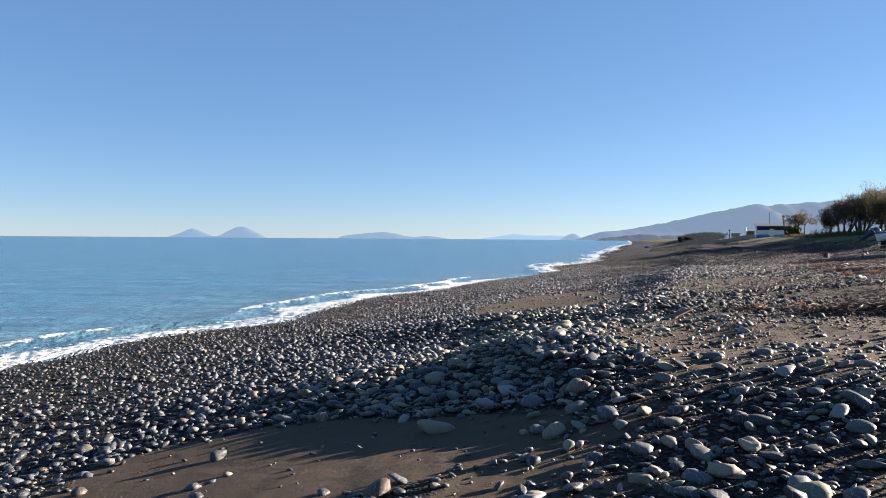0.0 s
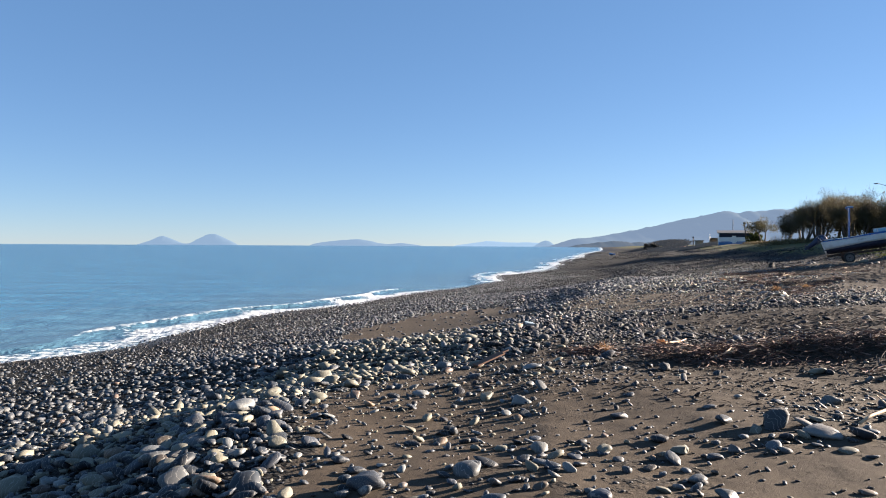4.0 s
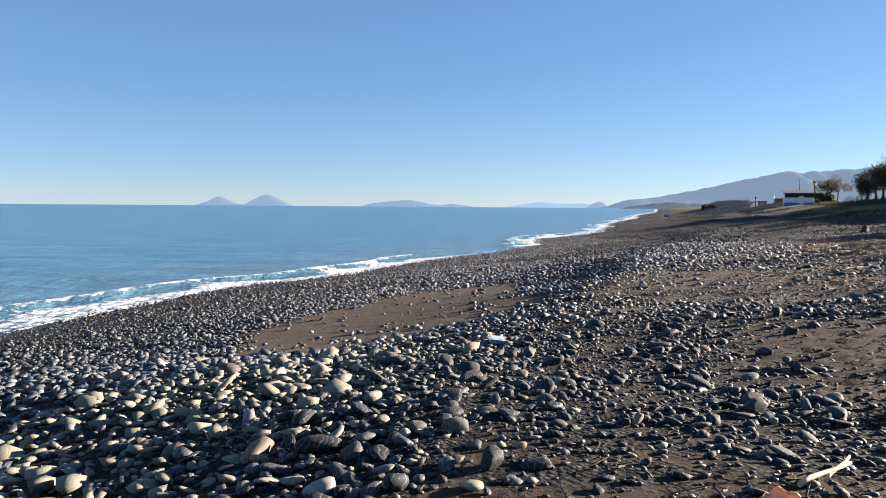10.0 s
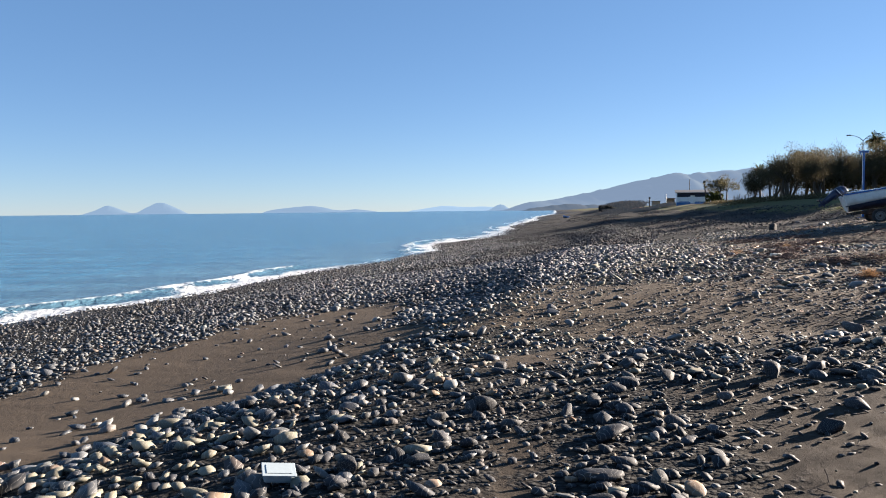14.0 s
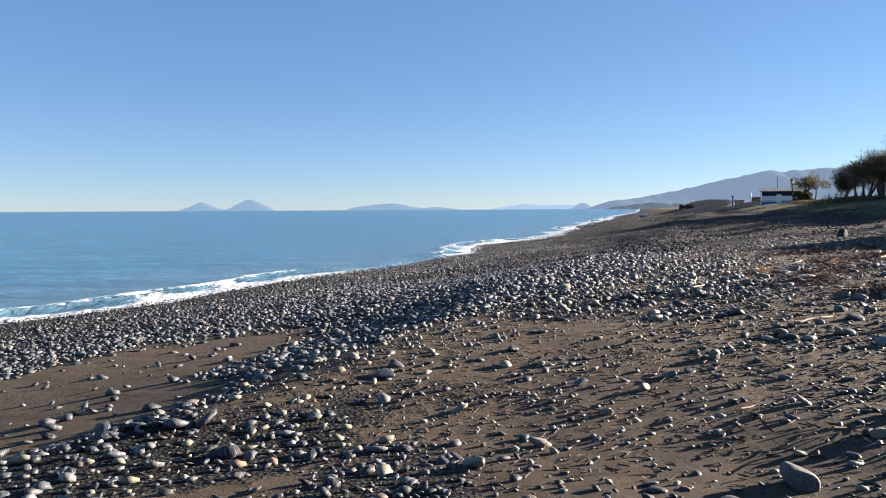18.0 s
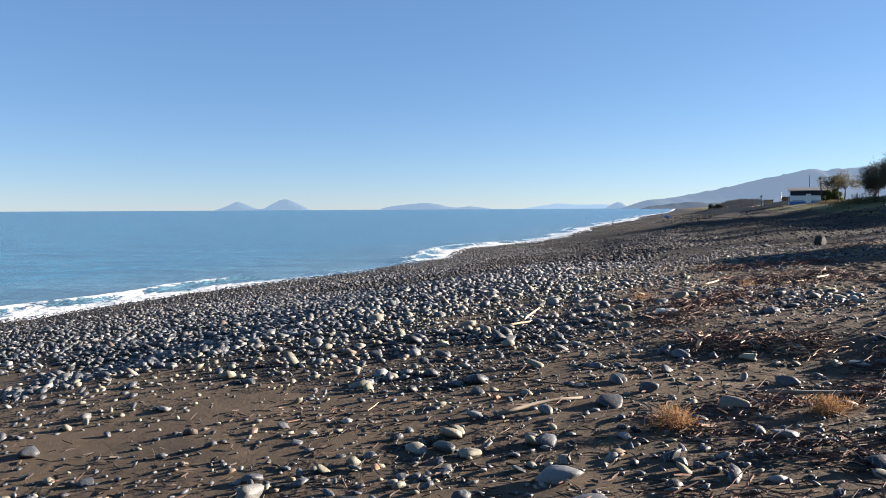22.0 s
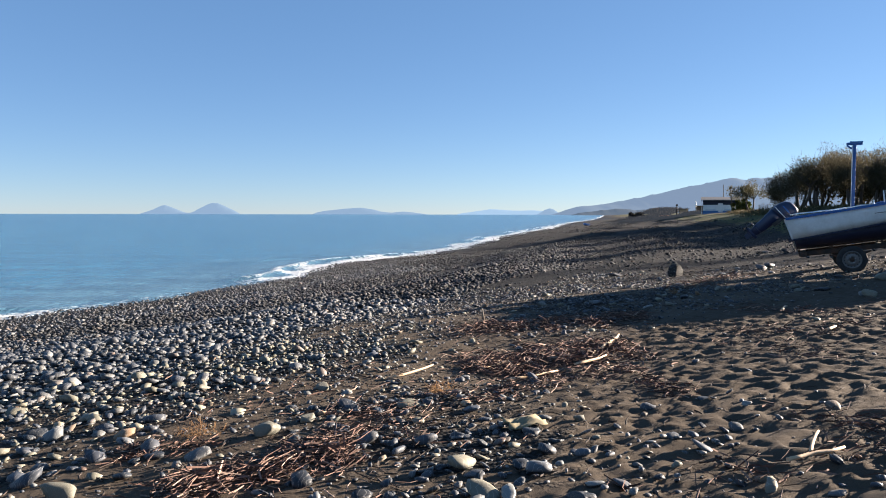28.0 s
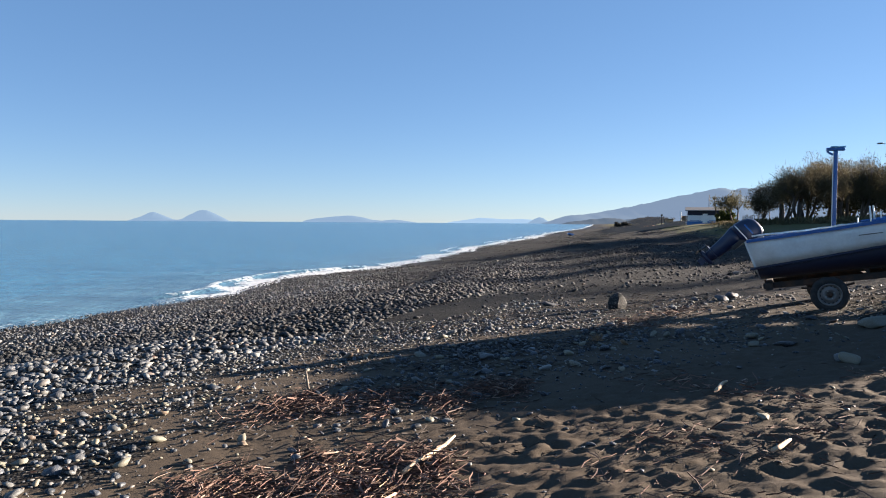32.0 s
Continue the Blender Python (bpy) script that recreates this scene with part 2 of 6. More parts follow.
def vnoise(x, y, seed=0):
    """Smooth value noise in 0..1 on arrays."""
    xi, yi = np.floor(x).astype(np.int64), np.floor(y).astype(np.int64)
    fx, fy = x - xi, y - yi
    fx, fy = fx * fx * (3 - 2 * fx), fy * fy * (3 - 2 * fy)

    def h(a, b):
        n = (a * 374761393 + b * 668265263 + seed * 974711) & 0x7FFFFFFF
        n = ((n ^ (n >> 13)) * 1274126177) & 0x7FFFFFFF
        return ((n ^ (n >> 16)) & 0xFFFF) / 65535.0

    a, b, c, d = h(xi, yi), h(xi + 1, yi), h(xi, yi + 1), h(xi + 1, yi + 1)
    return (a * (1 - fx) + b * fx) * (1 - fy) + (c * (1 - fx) + d * fx) * fy


def fbm(x, y, octaves=4, seed=0):
    s, a, t = 0, 1.0, 0
    for o in range(octaves):
        s, t = s + a * vnoise(x * 2 ** o, y * 2 ** o, seed + o * 17), t + a
        a *= 0.5
    return s / t


def smooth(a, b, x):
    t = np.clip((x - a) / (b - a), 0, 1)
    return t * t * (3 - 2 * t)


# ---- plan of the shore ----
SHORE_Y = [-4000, -30, 0, 10, 18, 24, 30, 36, 43, 50, 57, 67, 77, 90, 104, 150, 195, 240, 330, 500, 900, 1800, 5000]
SHORE_X = [-900, -16, -14.5, -13, -11.7, -9, -7.4, -5.5, -2, 1.5, 5, 8.5, 10.5, 16, 21, 32, 46, 58, 82, 134, 244, 486, 1340]
SLOPE_D = [-4000, -60, -10, 0, 5, 10.5, 13, 15, 17.5, 21, 24, 28, 30, 32, 36, 45, 70, 150, 400, 4000]
SLOPE_Z = [-30, -6, -1.2, 0, .19, .6, 1.0, 1.42, 1.55, 1.8, 1.98, 2.42, 2.85, 3.3, 3.9, 4.2, 4.6, 5.5, 7, 9]
EDGE_Y = [-60, 0, 6, 9.5, 12, 15, 18, 22, 25, 28, 31, 35, 40.6, 43, 46.5, 60, 80, 160, 400]
EDGE_X = [-6, -3, 0.3, 1, 3.6, 4.6, 5.8, 7.5, 8.6, 10.6, 12.4, 14.4, 16.7, 18.8, 21.2, 29, 38, 62, 130]
FOOT_Y = [-60, 0, 12, 20, 25, 32, 36, 39, 42, 80, 200]
FOOT_X = [6, 9, 13, 15, 15.6, 17.2, 20.2, 25, 36, 80, 150]


# cusps: how far the water reaches in past the smooth shore, bay by bay
CUSP_Y = [-60, 14, 20, 22.5, 25, 29, 34, 36, 39, 42.5, 45, 49, 52, 55, 62, 67, 73, 79, 83, 87.5, 93, 99, 106, 112, 120, 131, 138, 152, 160, 172, 180, 196, 205, 222, 232, 250]
CUSP_X = [0, 0, 0.0, 0.9, 0.8, 0.3, 0.1, 0.3, 0.9, 0.7, 0.4, -0.2, 0.0, 0.4, 0.3, 0.9, -0.1, -0.5, -0.7, 0.7, 0.7, 0.5, 0.2, -0.6, 0.9, 0.1, -0.8, 1.1, 0.4, -1.0, 1.2, -0.4, 1.3, -0.9, 1.0, 0]


def cusp(y):
    return np.interp(y, CUSP_Y, CUSP_X)


def shore(y):
    return np.interp(y, SHORE_Y, SHORE_X) + cusp(y) + 0.14 * np.sin(y * 0.83 + 1)


def inland(x, y):
    """Metres from the waterline, inland positive."""
    d = (x - np.interp(y, SHORE_Y, SHORE_X)) * 0.94
    return d - cusp(y) * (1 - smooth(2.5, 7.5, d))


def blob(x, y, cx, cy, ax, ay, turn=0.0):
    c, s = math.cos(radians(turn)), math.sin(radians(turn))
    u, v = (x - cx) * c + (y - cy) * s, -(x - cx) * s + (y - cy) * c
    return (u / ax) ** 2 + (v / ay) ** 2


def base_height(x, y):
    d = inland(x, y)
    z = np.interp(d, SLOPE_D, SLOPE_Z)
    z = z * (1 - 0.6 * smooth(150, 290, y) * smooth(2, 6, d) * (1 - smooth(24, 31, d)))
    # low swells and hollows of the cusped beach
    for cx, cy, ax, ay, h in ((-0.2, 5.5, 4.5, 5.5, 0.14), (0.6, 6.2, 2.0, 3.4, 0.26), (4.2, 6.2, 3.6, 2.8, 0.11), (9.0, 10.4, 3.0, 2.6, 0.24), (-2.6, -3.2, 6.0, 4.0, 0.62), (-2.8, 3.0, 2.5, 2.4, 0.30), (18.6, 26.6, 3.5, 3.0, 0.18),
                              (6.6, 29.0, 2.4, 3.0, -0.17), (17.0, 43.0, 3.0, 3.5, -0.16), (-0.2, 17.4, 1.8, 2.0, 0.22), (11.5, 20.0, 3.0, 2.0, 0.06), (-1.3, 8.8, 3.4, 3.0, 0.40), (11.8, 14.0, 4.0, 5.0, 0.24),
                              (4.4, 10.7, 2.4, 1.9, 0.18), (1.2, 14.8, 3.0, 2.3, 0.29), (7.8, 21.8, 3.2, 2.0, -0.16), (4.4, 6.6, 1.6, 1.8, 0.15), (1.8, 7.2, 1.3, 1.3, -0.11), (17.9, 34.2, 2.2, 1.8, -0.11), (4.0, 13.2, 2.0, 1.6, 0.10), (15.2, 25.6, 1.2, 1.2, -0.14),
                              (0.7, 10.9, 1.6, 1.6, 0.16), (-2.2, 17.0, 1.8, 2.2, 0.16), (2.3, 12.9, 1.3, 1.3, 0.07), (0.3, 19.7, 1.2, 1.2, 0.10), (2.6, 4.0, 1.3, 1.2, 0.12), (3.9, 8.6, 1.3, 0.9, 0.08), (15.2, 24.9, 1.0, 1.0, 0.08), (10.0, 20.1, 0.9, 0.8, -0.10),
                              (-0.15, 6.5, 0.75, 2.7, 0.11), (-1.6, 7.0, 0.8, 2.6, -0.09)):
        z = z + h * np.exp(-blob(x, y, cx, cy, ax, ay))
    # stony ridges along the hollow, steeper on the seaward side
    for cx, cy, ax, ay, turn, h in ((5.3, 21.9, 0.55, 2.6, -40, 0.11), (4.6, 22.9, 0.6, 2.6, -40, -0.06), (8.0, 27.6, 0.7, 3.0, -36, 0.05), (3.0, 18.2, 0.6, 1.8, -40, 0.07), (6.6, 10.15, 1.9, 0.24, 2, 0.09)):
        z = z + h * np.exp(-blob(x, y, cx, cy, ax, ay, turn))
    # berms along the far beach
    berm = np.sin(d * 0.85 + 2.2 * fbm(x * 0.05, y * 0.05, 2, 15) * 3 + 0.4) * smooth(48, 58, y) * smooth(9, 13, d) * (1 - smooth(30, 34, d)) * (1 - smooth(180, 260, y))
    return z + 0.13 * berm + 0.10 * (fbm(x * 0.16, y * 0.16, 2, 5) - 0.5) * smooth(0, 6, d)


def foot_zone(x, y):
    f = smooth(-0.8, 1.2, x - np.interp(y, FOOT_Y, FOOT_X) + 1.6 * (fbm(x * 0.35, y * 0.35, 2, 9) - 0.5)) * (1 - smooth(31, 36, inland(x, y)))
    return np.maximum(f, 0.85 * (1 - smooth(0.6, 1.3, blob(x, y, 8.6, 14.2, 2.4, 3.0, 20) + 0.8 * (fbm(x * 0.5, y * 0.5, 2, 10) - 0.5))))


def dents(x, y, cell, seed, depth):
    """Trodden sand: hollows with soft rims, in a jittered net."""
    ix, iy = np.floor(x / cell).astype(np.int64), np.floor(y / cell).astype(np.int64)
    out = np.zeros_like(x)
    for ox in (-1, 0, 1):
        for oy in (-1, 0, 1):
            a, b = ix + ox, iy + oy
            r = [vnoise(a * 1.0, b * 1.0, seed + k * 31) for k in range(5)]
            cx, cy = (a + 0.02 + 0.96 * r[0]) * cell, (b + 0.02 + 0.96 * r[1]) * cell
            th = r[2] * 6.283
            u = (x - cx) * np.cos(th) + (y - cy) * np.sin(th)
            v = -(x - cx) * np.sin(th) + (y - cy) * np.cos(th)
            q = (u / (cell * (0.42 + 0.3 * r[3]))) ** 2 + (v / (cell * (0.26 + 0.16 * r[0]))) ** 2
            k = depth * (0.25 + 1.1 * r[4])
            out += k * (-np.exp(-(q * 1.15) ** 1.7) + 0.5 * np.exp(-(np.sqrt(q) - 1.5) ** 2 * 3.0))
    return out


def ground(x, y):
    """Height of the beach."""
    z = base_height(x, y)
    near = (x > -15) & (x < 45) & (y > -12) & (y < 70)
    if np.any(near):
        xs, ys = x[near], y[near]
        f = foot_zone(xs, ys)
        add = f * ((0.4 + 1.0 * fbm(xs * 0.6, ys * 0.6, 2, 72)) * (dents(xs, ys, 0.19, 3, 0.014) + dents(xs, ys, 0.26, 19, 0.010)) + dents(xs, ys, 0.115, 8, 0.008) + 0.030 * (fbm(xs * 6, ys * 6, 3, 71) - 0.5) + 0.012 * (fbm(xs * 17, ys * 17, 2, 73) - 0.5)) + 0.03 * (fbm(xs * 1.3, ys * 1.3, 3, 21) - 0.5)
        add += (1 - f) * 0.02 * (fbm(xs * 5, ys * 5, 2, 33) - 0.5) * smooth(1, 3, inland(xs, ys))
        z = z.copy()
        z[near] += add * (1 - smooth(6.5, 8.0, xs * 0.825 - ys * 0.565))
    return z


def patches(x, y):
    """Bare brown sand among the cobbles: 1 in the open patches."""
    wob = 0.9 * (fbm(x * 0.6, y * 0.6, 3, 41) - 0.5)
    p = np.maximum(1 - smooth(0.5, 1.35, blob(x, y, 2.5, 25.5, 2.2, 6.9, -17) + 1.3 * wob), 1 - smooth(0.7, 1.2, blob(x, y, 4.2, 23.6, 0.9, 1.9, -30) + 0.6 * wob))
    p = np.maximum(p, 1 - smooth(0.75, 1.2, blob(x, y, 2.0, 22.9, 2.8, 2.5, -12) + 0.7 * wob))
    p = np.maximum(p, 1 - smooth(0.7, 1.3, blob(x, y, -3.4, 4.7, 2.7, 1.6, -12) + wob))
    return p


def cobble_cover(x, y):
    """Share of ground under cobbles."""
    d = inland(x, y)
    n = fbm(x * 0.45, y * 0.45, 3, 51)
    e = np.interp(y, EDGE_Y, EDGE_X) + 2.2 * (n - 0.5)
    dense = smooth(-0.6, 0.6, e - x) * smooth(1.5, 5, d)
    thin = 0.5 * (1 - smooth(0.7, 1.3, blob(x, y, 7.2, 25.2, 1.9, 3.6, -28) + 1.2 * (n - 0.5)))
    thin = np.maximum(thin, 0.2 * (1 - smooth(0.7, 1.3, blob(x, y, 10.6, 28.6, 1.1, 2.6, -38) + 1.2 * (n - 0.5))))
    dense = dense * (1 - 0.95 * np.maximum(patches(x, y), thin))
    clumps = smooth(0.45, 0.72, fbm(x * 0.8, y * 0.8, 3, 61))
    upper = (0.13 + 0.36 * clumps) * (1 - 0.88 * foot_zone(x, y))
    # stonier ground above the first reed line
    upper = upper + 0.45 * smooth(10.5, 13, y - 0.12 * x) * (1 - smooth(16, 26, y)) * smooth(4, 6, x) * (1 - 0.7 * foot_zone(x, y)) * (1 - 0.6 * np.exp(-blob(x, y, 8.6, 14.6, 1.8, 2.6)))
    # thinner stones along the inner edge of the stony belt
    upper = np.maximum(upper, (0.16 + 0.34 * smooth(0.35, 0.6, fbm(x * 1.1, y * 1.1, 2, 63))) * smooth(-3.4, -0.2, e - x) * smooth(17, 21, y) * (1 - patches(x, y)))
    upper = upper + 0.34 * np.exp(-blob(x, y, 17.4, 29.4, 2.0, 2.0) ** 2)
    # smooth sand below the first reed line
    upper = upper * (1 - 0.75 * np.exp(-blob(x, y, 4.6, 8.6, 2.6, 0.75, 4) ** 2))
    upper = upper * (1 - 0.5 * np.exp(-blob(x, y, 10.3, 20.6, 1.7, 1.6)))
    upper = upper + 0.6 * np.exp(-blob(x, y, 3.9, 13.4, 0.9, 1.3) ** 2)
    upper = upper + 0.3 * np.exp(-blob(x, y, 5.6, 14.6, 1.6, 1.6) ** 2)
    upper = upper + 0.55 * np.exp(-blob(x, y, 1.0, 3.7, 1.7, 1.8) ** 2)
    upper = upper + 0.38 * np.exp(-blob(x, y, 2.8, 8.9, 1.9, 1.1, 15) ** 2)
    upper = upper + 0.35 * np.exp(-blob(x, y, 5.9, 11.9, 2.6, 1.5, 25) ** 2)
    upper = upper + 0.30 * np.exp(-blob(x, y, 15.6, 36.2, 1.5, 3.2, -25) ** 2)
    upper = upper + 0.42 * np.exp(-blob(x, y, 12.5, 28.4, 1.6, 2.6, -30) ** 2)
    upper = upper + 0.34 * np.exp(-blob(x, y, 16.5, 31.5, 1.7, 1.3, 20) ** 2) + 0.22 * np.exp(-blob(x, y, 13.9, 34.0, 1.6, 2.8, -25) ** 2)
    # stony upper beach towards the boat and beyond
    upper = upper + (0.42 + 0.25 * smooth(44, 50, y)) * smooth(37, 41, y + 0.25 * (x - 20)) * (1 - smooth(29, 33, d)) * (1 - 0.85 * np.exp(-blob(x, y, 23.0, 39.6, 4.5, 2.4, -10)))
    return np.clip(np.maximum(dense, upper * (1 - 0.85 * patches(x, y))), 0, 1)


def pebble_cover(x, y):
    """The band of small dark pebbles above the waterline."""
    d = inland(x, y)
    lim = 7.0 + 1.5 * np.sin(y * 0.4)
    return smooth(0.2, 1.0, d) * (1 - smooth(lim - 1.5, lim + 1.5, d)) * (1 - 0.9 * patches(x, y))


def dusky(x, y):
    """The stretch of darker, bluer stones and darker sand before and behind the first reed line."""
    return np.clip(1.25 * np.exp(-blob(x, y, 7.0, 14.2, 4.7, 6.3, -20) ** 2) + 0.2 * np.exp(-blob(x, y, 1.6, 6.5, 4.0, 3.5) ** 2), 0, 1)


# ---- ground, one sheet to the horizon ----
ALONG = Vector((0.565, 0.825))


def lines(near, step, far, grow):
    a = list(near)
    s, p = step, a[-1]
    while p < far:
        s *= grow
        p += s
        a.append(p)
    s, p = step, a[0]
    while p > -far:
        s *= grow
        p -= s
        a.insert(0, p)
    return np.array(a)


def grid(us, vs):
    U, V = np.meshgrid(us, vs)
    nu, nv = len(us), len(vs)
    i = np.arange(nu * nv).reshape(nv, nu)
    f = np.stack([i[:-1, :-1], i[:-1, 1:], i[1:, 1:], i[1:, :-1]], -1).reshape(-1, 4)
    return U.ravel(), V.ravel(), f


U, V, F = grid(lines(np.concatenate([np.arange(-5.2, 1.6, 0.048), np.arange(1.6, 6.0, 0.07)]), 0.06, 4600, 1.12), lines(np.concatenate([np.arange(2.0, 30.0, 0.10), np.arange(30.0, 45.0, 0.046)]), 0.07, 4600, 1.12))
X, Y = U * ALONG.y + V * ALONG.x, -U * ALONG.x + V * ALONG.y
Z = ground(X, Y)
ground_mesh = mesh_from("ground", np.stack([X, Y, Z], -1), F, SAND, True)
D = inland(X, Y)
stony_far = smooth(44, 54, Y - 0.2 * (X - 20)) * (1 - smooth(27.5, 31, D)) * (0.62 + 0.3 * fbm(X * 0.12, Y * 0.05, 3, 57))
floats(ground_mesh, "gravel", np.clip(np.maximum(np.maximum(cobble_cover(X, Y) * 0.9, pebble_cover(X, Y)), stony_far), 0, 1))
floats(ground_mesh, "darkened", dusky(X, Y))
floats(ground_mesh, "wet", 1 - smooth(0.3, 1.6 , D + 0.8 * np.sin(Y * 0.7)))
floats(ground_mesh, "grass", np.maximum(smooth(29.5, 33, D) * 0.55, smooth(25.5, 31.5, D) * smooth(44, 54, Y) * 0.88) + 0.1 * smooth(40, 60, D) + 0.8 * np.exp(-blob(X, Y, 28.6, 40.4, 1.1, 3.0, -25) ** 2))
tagged(new("ground", ground_mesh), "grey-brown volcanic beach sand with gravel, footprints and a grassy bank", "beach", kind="structure")

# ---- sea ----
E_, YY, F = grid(np.concatenate([-np.geomspace(4600, 14, 60), np.arange(-13.8, 2.6, 0.2)]), np.concatenate([np.arange(-60, 0, 2.0), np.arange(0, 95, 0.4), np.geomspace(95, 4900, 90)]))
XX = E_ + shore(YY)
seg = vnoise(YY * 0.085, YY * 0 + 3.5, 77)
crest = -1.7 + 1.2 * (vnoise(YY * 0.11, YY * 0, 78) - 0.5)
live = smooth(0.28, 0.55, seg)
ridge = np.where(E_ < crest, np.exp(-((E_ - crest) / 0.9) ** 2), np.exp(-((E_ - crest) / 0.35) ** 2)) * live
swell = np.exp(-((E_ + 7.5) / 1.4) ** 2) * smooth(0.3, 0.7, vnoise(YY * 0.06, YY * 0, 81))
calm = smooth(-200, -10, E_)
ZZ = 0.03 + 0.16 * ridge + 0.10 * swell + calm * 0.03 * (fbm(XX * 0.7, YY * 0.35, 3, 90) - 0.5)
edge_n = vnoise(YY * 0.5, YY * 0, 83) - 0.5
foam = np.clip(0.60 * smooth(0.45, 1.0, ridge) + 0.55 * smooth(-1.3, -0.1, E_ + 1.2 * edge_n) * (0.72 + 0.4 * seg) + 0.16 * live * smooth(crest, crest + 0.3, E_), 0, 1)
foam = np.where(YY > 70, np.maximum(foam, 0.62 * smooth(-1.6 - 0.008 * YY, -0.6, E_ + 1.8 * edge_n) * smooth(0.25, 0.6, vnoise(YY * 0.045, YY * 0, 85))), foam)
sea_mesh = mesh_from("sea", np.stack([XX, YY, ZZ], -1), F, SEA, True)
floats(sea_mesh, "foam", foam)
floats(sea_mesh, "shallow", smooth(-14, -1.5, E_) * 0.75)
tagged(new("sea", sea_mesh), "calm blue sea with small white foaming waves at its edge", "sea", kind="structure")


# ---- islands and hills ----
def far_ridge(name, label, y0, depth, profile, mat, category="island", rough=0.06, seed=1):
    """A long ridge whose skyline is given as (x, height)."""
    px, ph = [p[0] for p in profile], [p[1] for p in profile]
    xs = np.linspace(px[0], px[-1], 160)
    h = np.interp(xs, px, ph)
    h = np.convolve(np.pad(h, 2, "edge"), np.ones(5) / 5, "valid")
    h *= 1 + rough * (fbm(xs * 0.03, xs * 0, 4, seed) - 0.5) * 2
    h[0] = h[-1] = 0
    cs = np.linspace(-1, 1, 17)
    C, XS = np.meshgrid(cs, xs)
    H = h[:, None] * (1 - np.abs(C) ** 1.3) * (1 + 0.25 * np.minimum(1, np.abs(C) * 3) * (fbm(XS * 0.02, C * 5 + 9, 3, seed + 3) - 0.5))
    v = np.stack([XS, y0 + C * depth + 0 * XS, H - 1.0], -1).reshape(-1, 3)
    i = np.arange(160 * 17).reshape(160, 17)
    f = np.stack([i[:-1, :-1], i[1:, :-1], i[1:, 1:], i[:-1, 1:]], -1).reshape(-1, 4)
    tagged(new(name, mesh_from(name, v, f, mat, True)), label, category, kind="structure")


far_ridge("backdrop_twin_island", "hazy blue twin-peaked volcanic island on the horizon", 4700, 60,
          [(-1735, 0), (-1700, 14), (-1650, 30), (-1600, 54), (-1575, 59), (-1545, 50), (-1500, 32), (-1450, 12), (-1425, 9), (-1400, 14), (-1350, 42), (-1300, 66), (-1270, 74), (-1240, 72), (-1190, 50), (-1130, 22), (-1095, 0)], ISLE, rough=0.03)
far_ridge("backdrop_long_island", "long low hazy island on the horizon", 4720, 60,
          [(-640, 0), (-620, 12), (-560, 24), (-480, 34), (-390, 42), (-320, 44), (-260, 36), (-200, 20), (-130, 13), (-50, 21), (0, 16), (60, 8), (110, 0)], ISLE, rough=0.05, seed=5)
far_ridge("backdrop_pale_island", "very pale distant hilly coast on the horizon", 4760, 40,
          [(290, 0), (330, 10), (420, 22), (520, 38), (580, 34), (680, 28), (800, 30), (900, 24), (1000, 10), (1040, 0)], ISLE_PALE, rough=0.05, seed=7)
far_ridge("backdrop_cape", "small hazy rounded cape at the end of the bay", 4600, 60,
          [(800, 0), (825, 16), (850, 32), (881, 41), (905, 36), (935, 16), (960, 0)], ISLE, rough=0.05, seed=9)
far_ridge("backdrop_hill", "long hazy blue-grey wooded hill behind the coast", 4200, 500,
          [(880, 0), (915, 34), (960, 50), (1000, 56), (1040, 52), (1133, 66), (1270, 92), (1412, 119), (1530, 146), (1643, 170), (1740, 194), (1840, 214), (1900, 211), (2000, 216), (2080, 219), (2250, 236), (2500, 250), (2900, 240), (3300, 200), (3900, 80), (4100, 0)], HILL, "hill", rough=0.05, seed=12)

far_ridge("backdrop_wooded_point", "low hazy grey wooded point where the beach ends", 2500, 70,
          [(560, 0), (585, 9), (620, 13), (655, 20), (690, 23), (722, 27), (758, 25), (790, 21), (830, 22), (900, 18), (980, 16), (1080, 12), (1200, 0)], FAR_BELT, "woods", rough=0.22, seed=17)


# ---- stones ----
def ico(level):
    bm = bmesh.new()
    bmesh.ops.create_icosphere(bm, subdivisions=level, radius=1.0)
    v = np.array([q.co[:] for q in bm.verts])
    f = np.array([[q.index for q in t.verts] for t in bm.faces])
    bm.free()
    return v, f


ICO = {k: ico(k) for k in (1, 2, 3)}


def stone_points(n, level, rng, flat=(0.32, 0.62)):
    """n stone shapes of length 1 as an array (n, verts, 3): ellipsoids, squared off and lumpy."""
    v, f = ICO[level]
    p = rng.uniform(0.66, 1.0, (n, 1, 1))
    w = np.sign(v)[None] * np.abs(v)[None] ** p
    for k in range(3):
        q = rng.normal(0, 1, (n, 1, 3))
        w = w * (1 + 0.12 * np.sin((v[None] * q).sum(-1, keepdims=True) * 1.9 + rng.uniform(0, 6.28, (n, 1, 1))))
    for k in range(7):
        q = rng.normal(0, 1, (n, 1, 3)) * np.array([1, 1, 0.8])
        q /= np.linalg.norm(q, axis=-1, keepdims=True)
        over = np.maximum(0, (w * q).sum(-1, keepdims=True) - rng.uniform(0.58, 1.0, (n, 1, 1)))
        w = w - 0.85 * over * q
    s = np.stack([np.full(n, 0.5), 0.5 * rng.uniform(0.45, 0.95, n), 0.5 * rng.uniform(*flat, n)], -1)
    return w * s[:, None, :], f


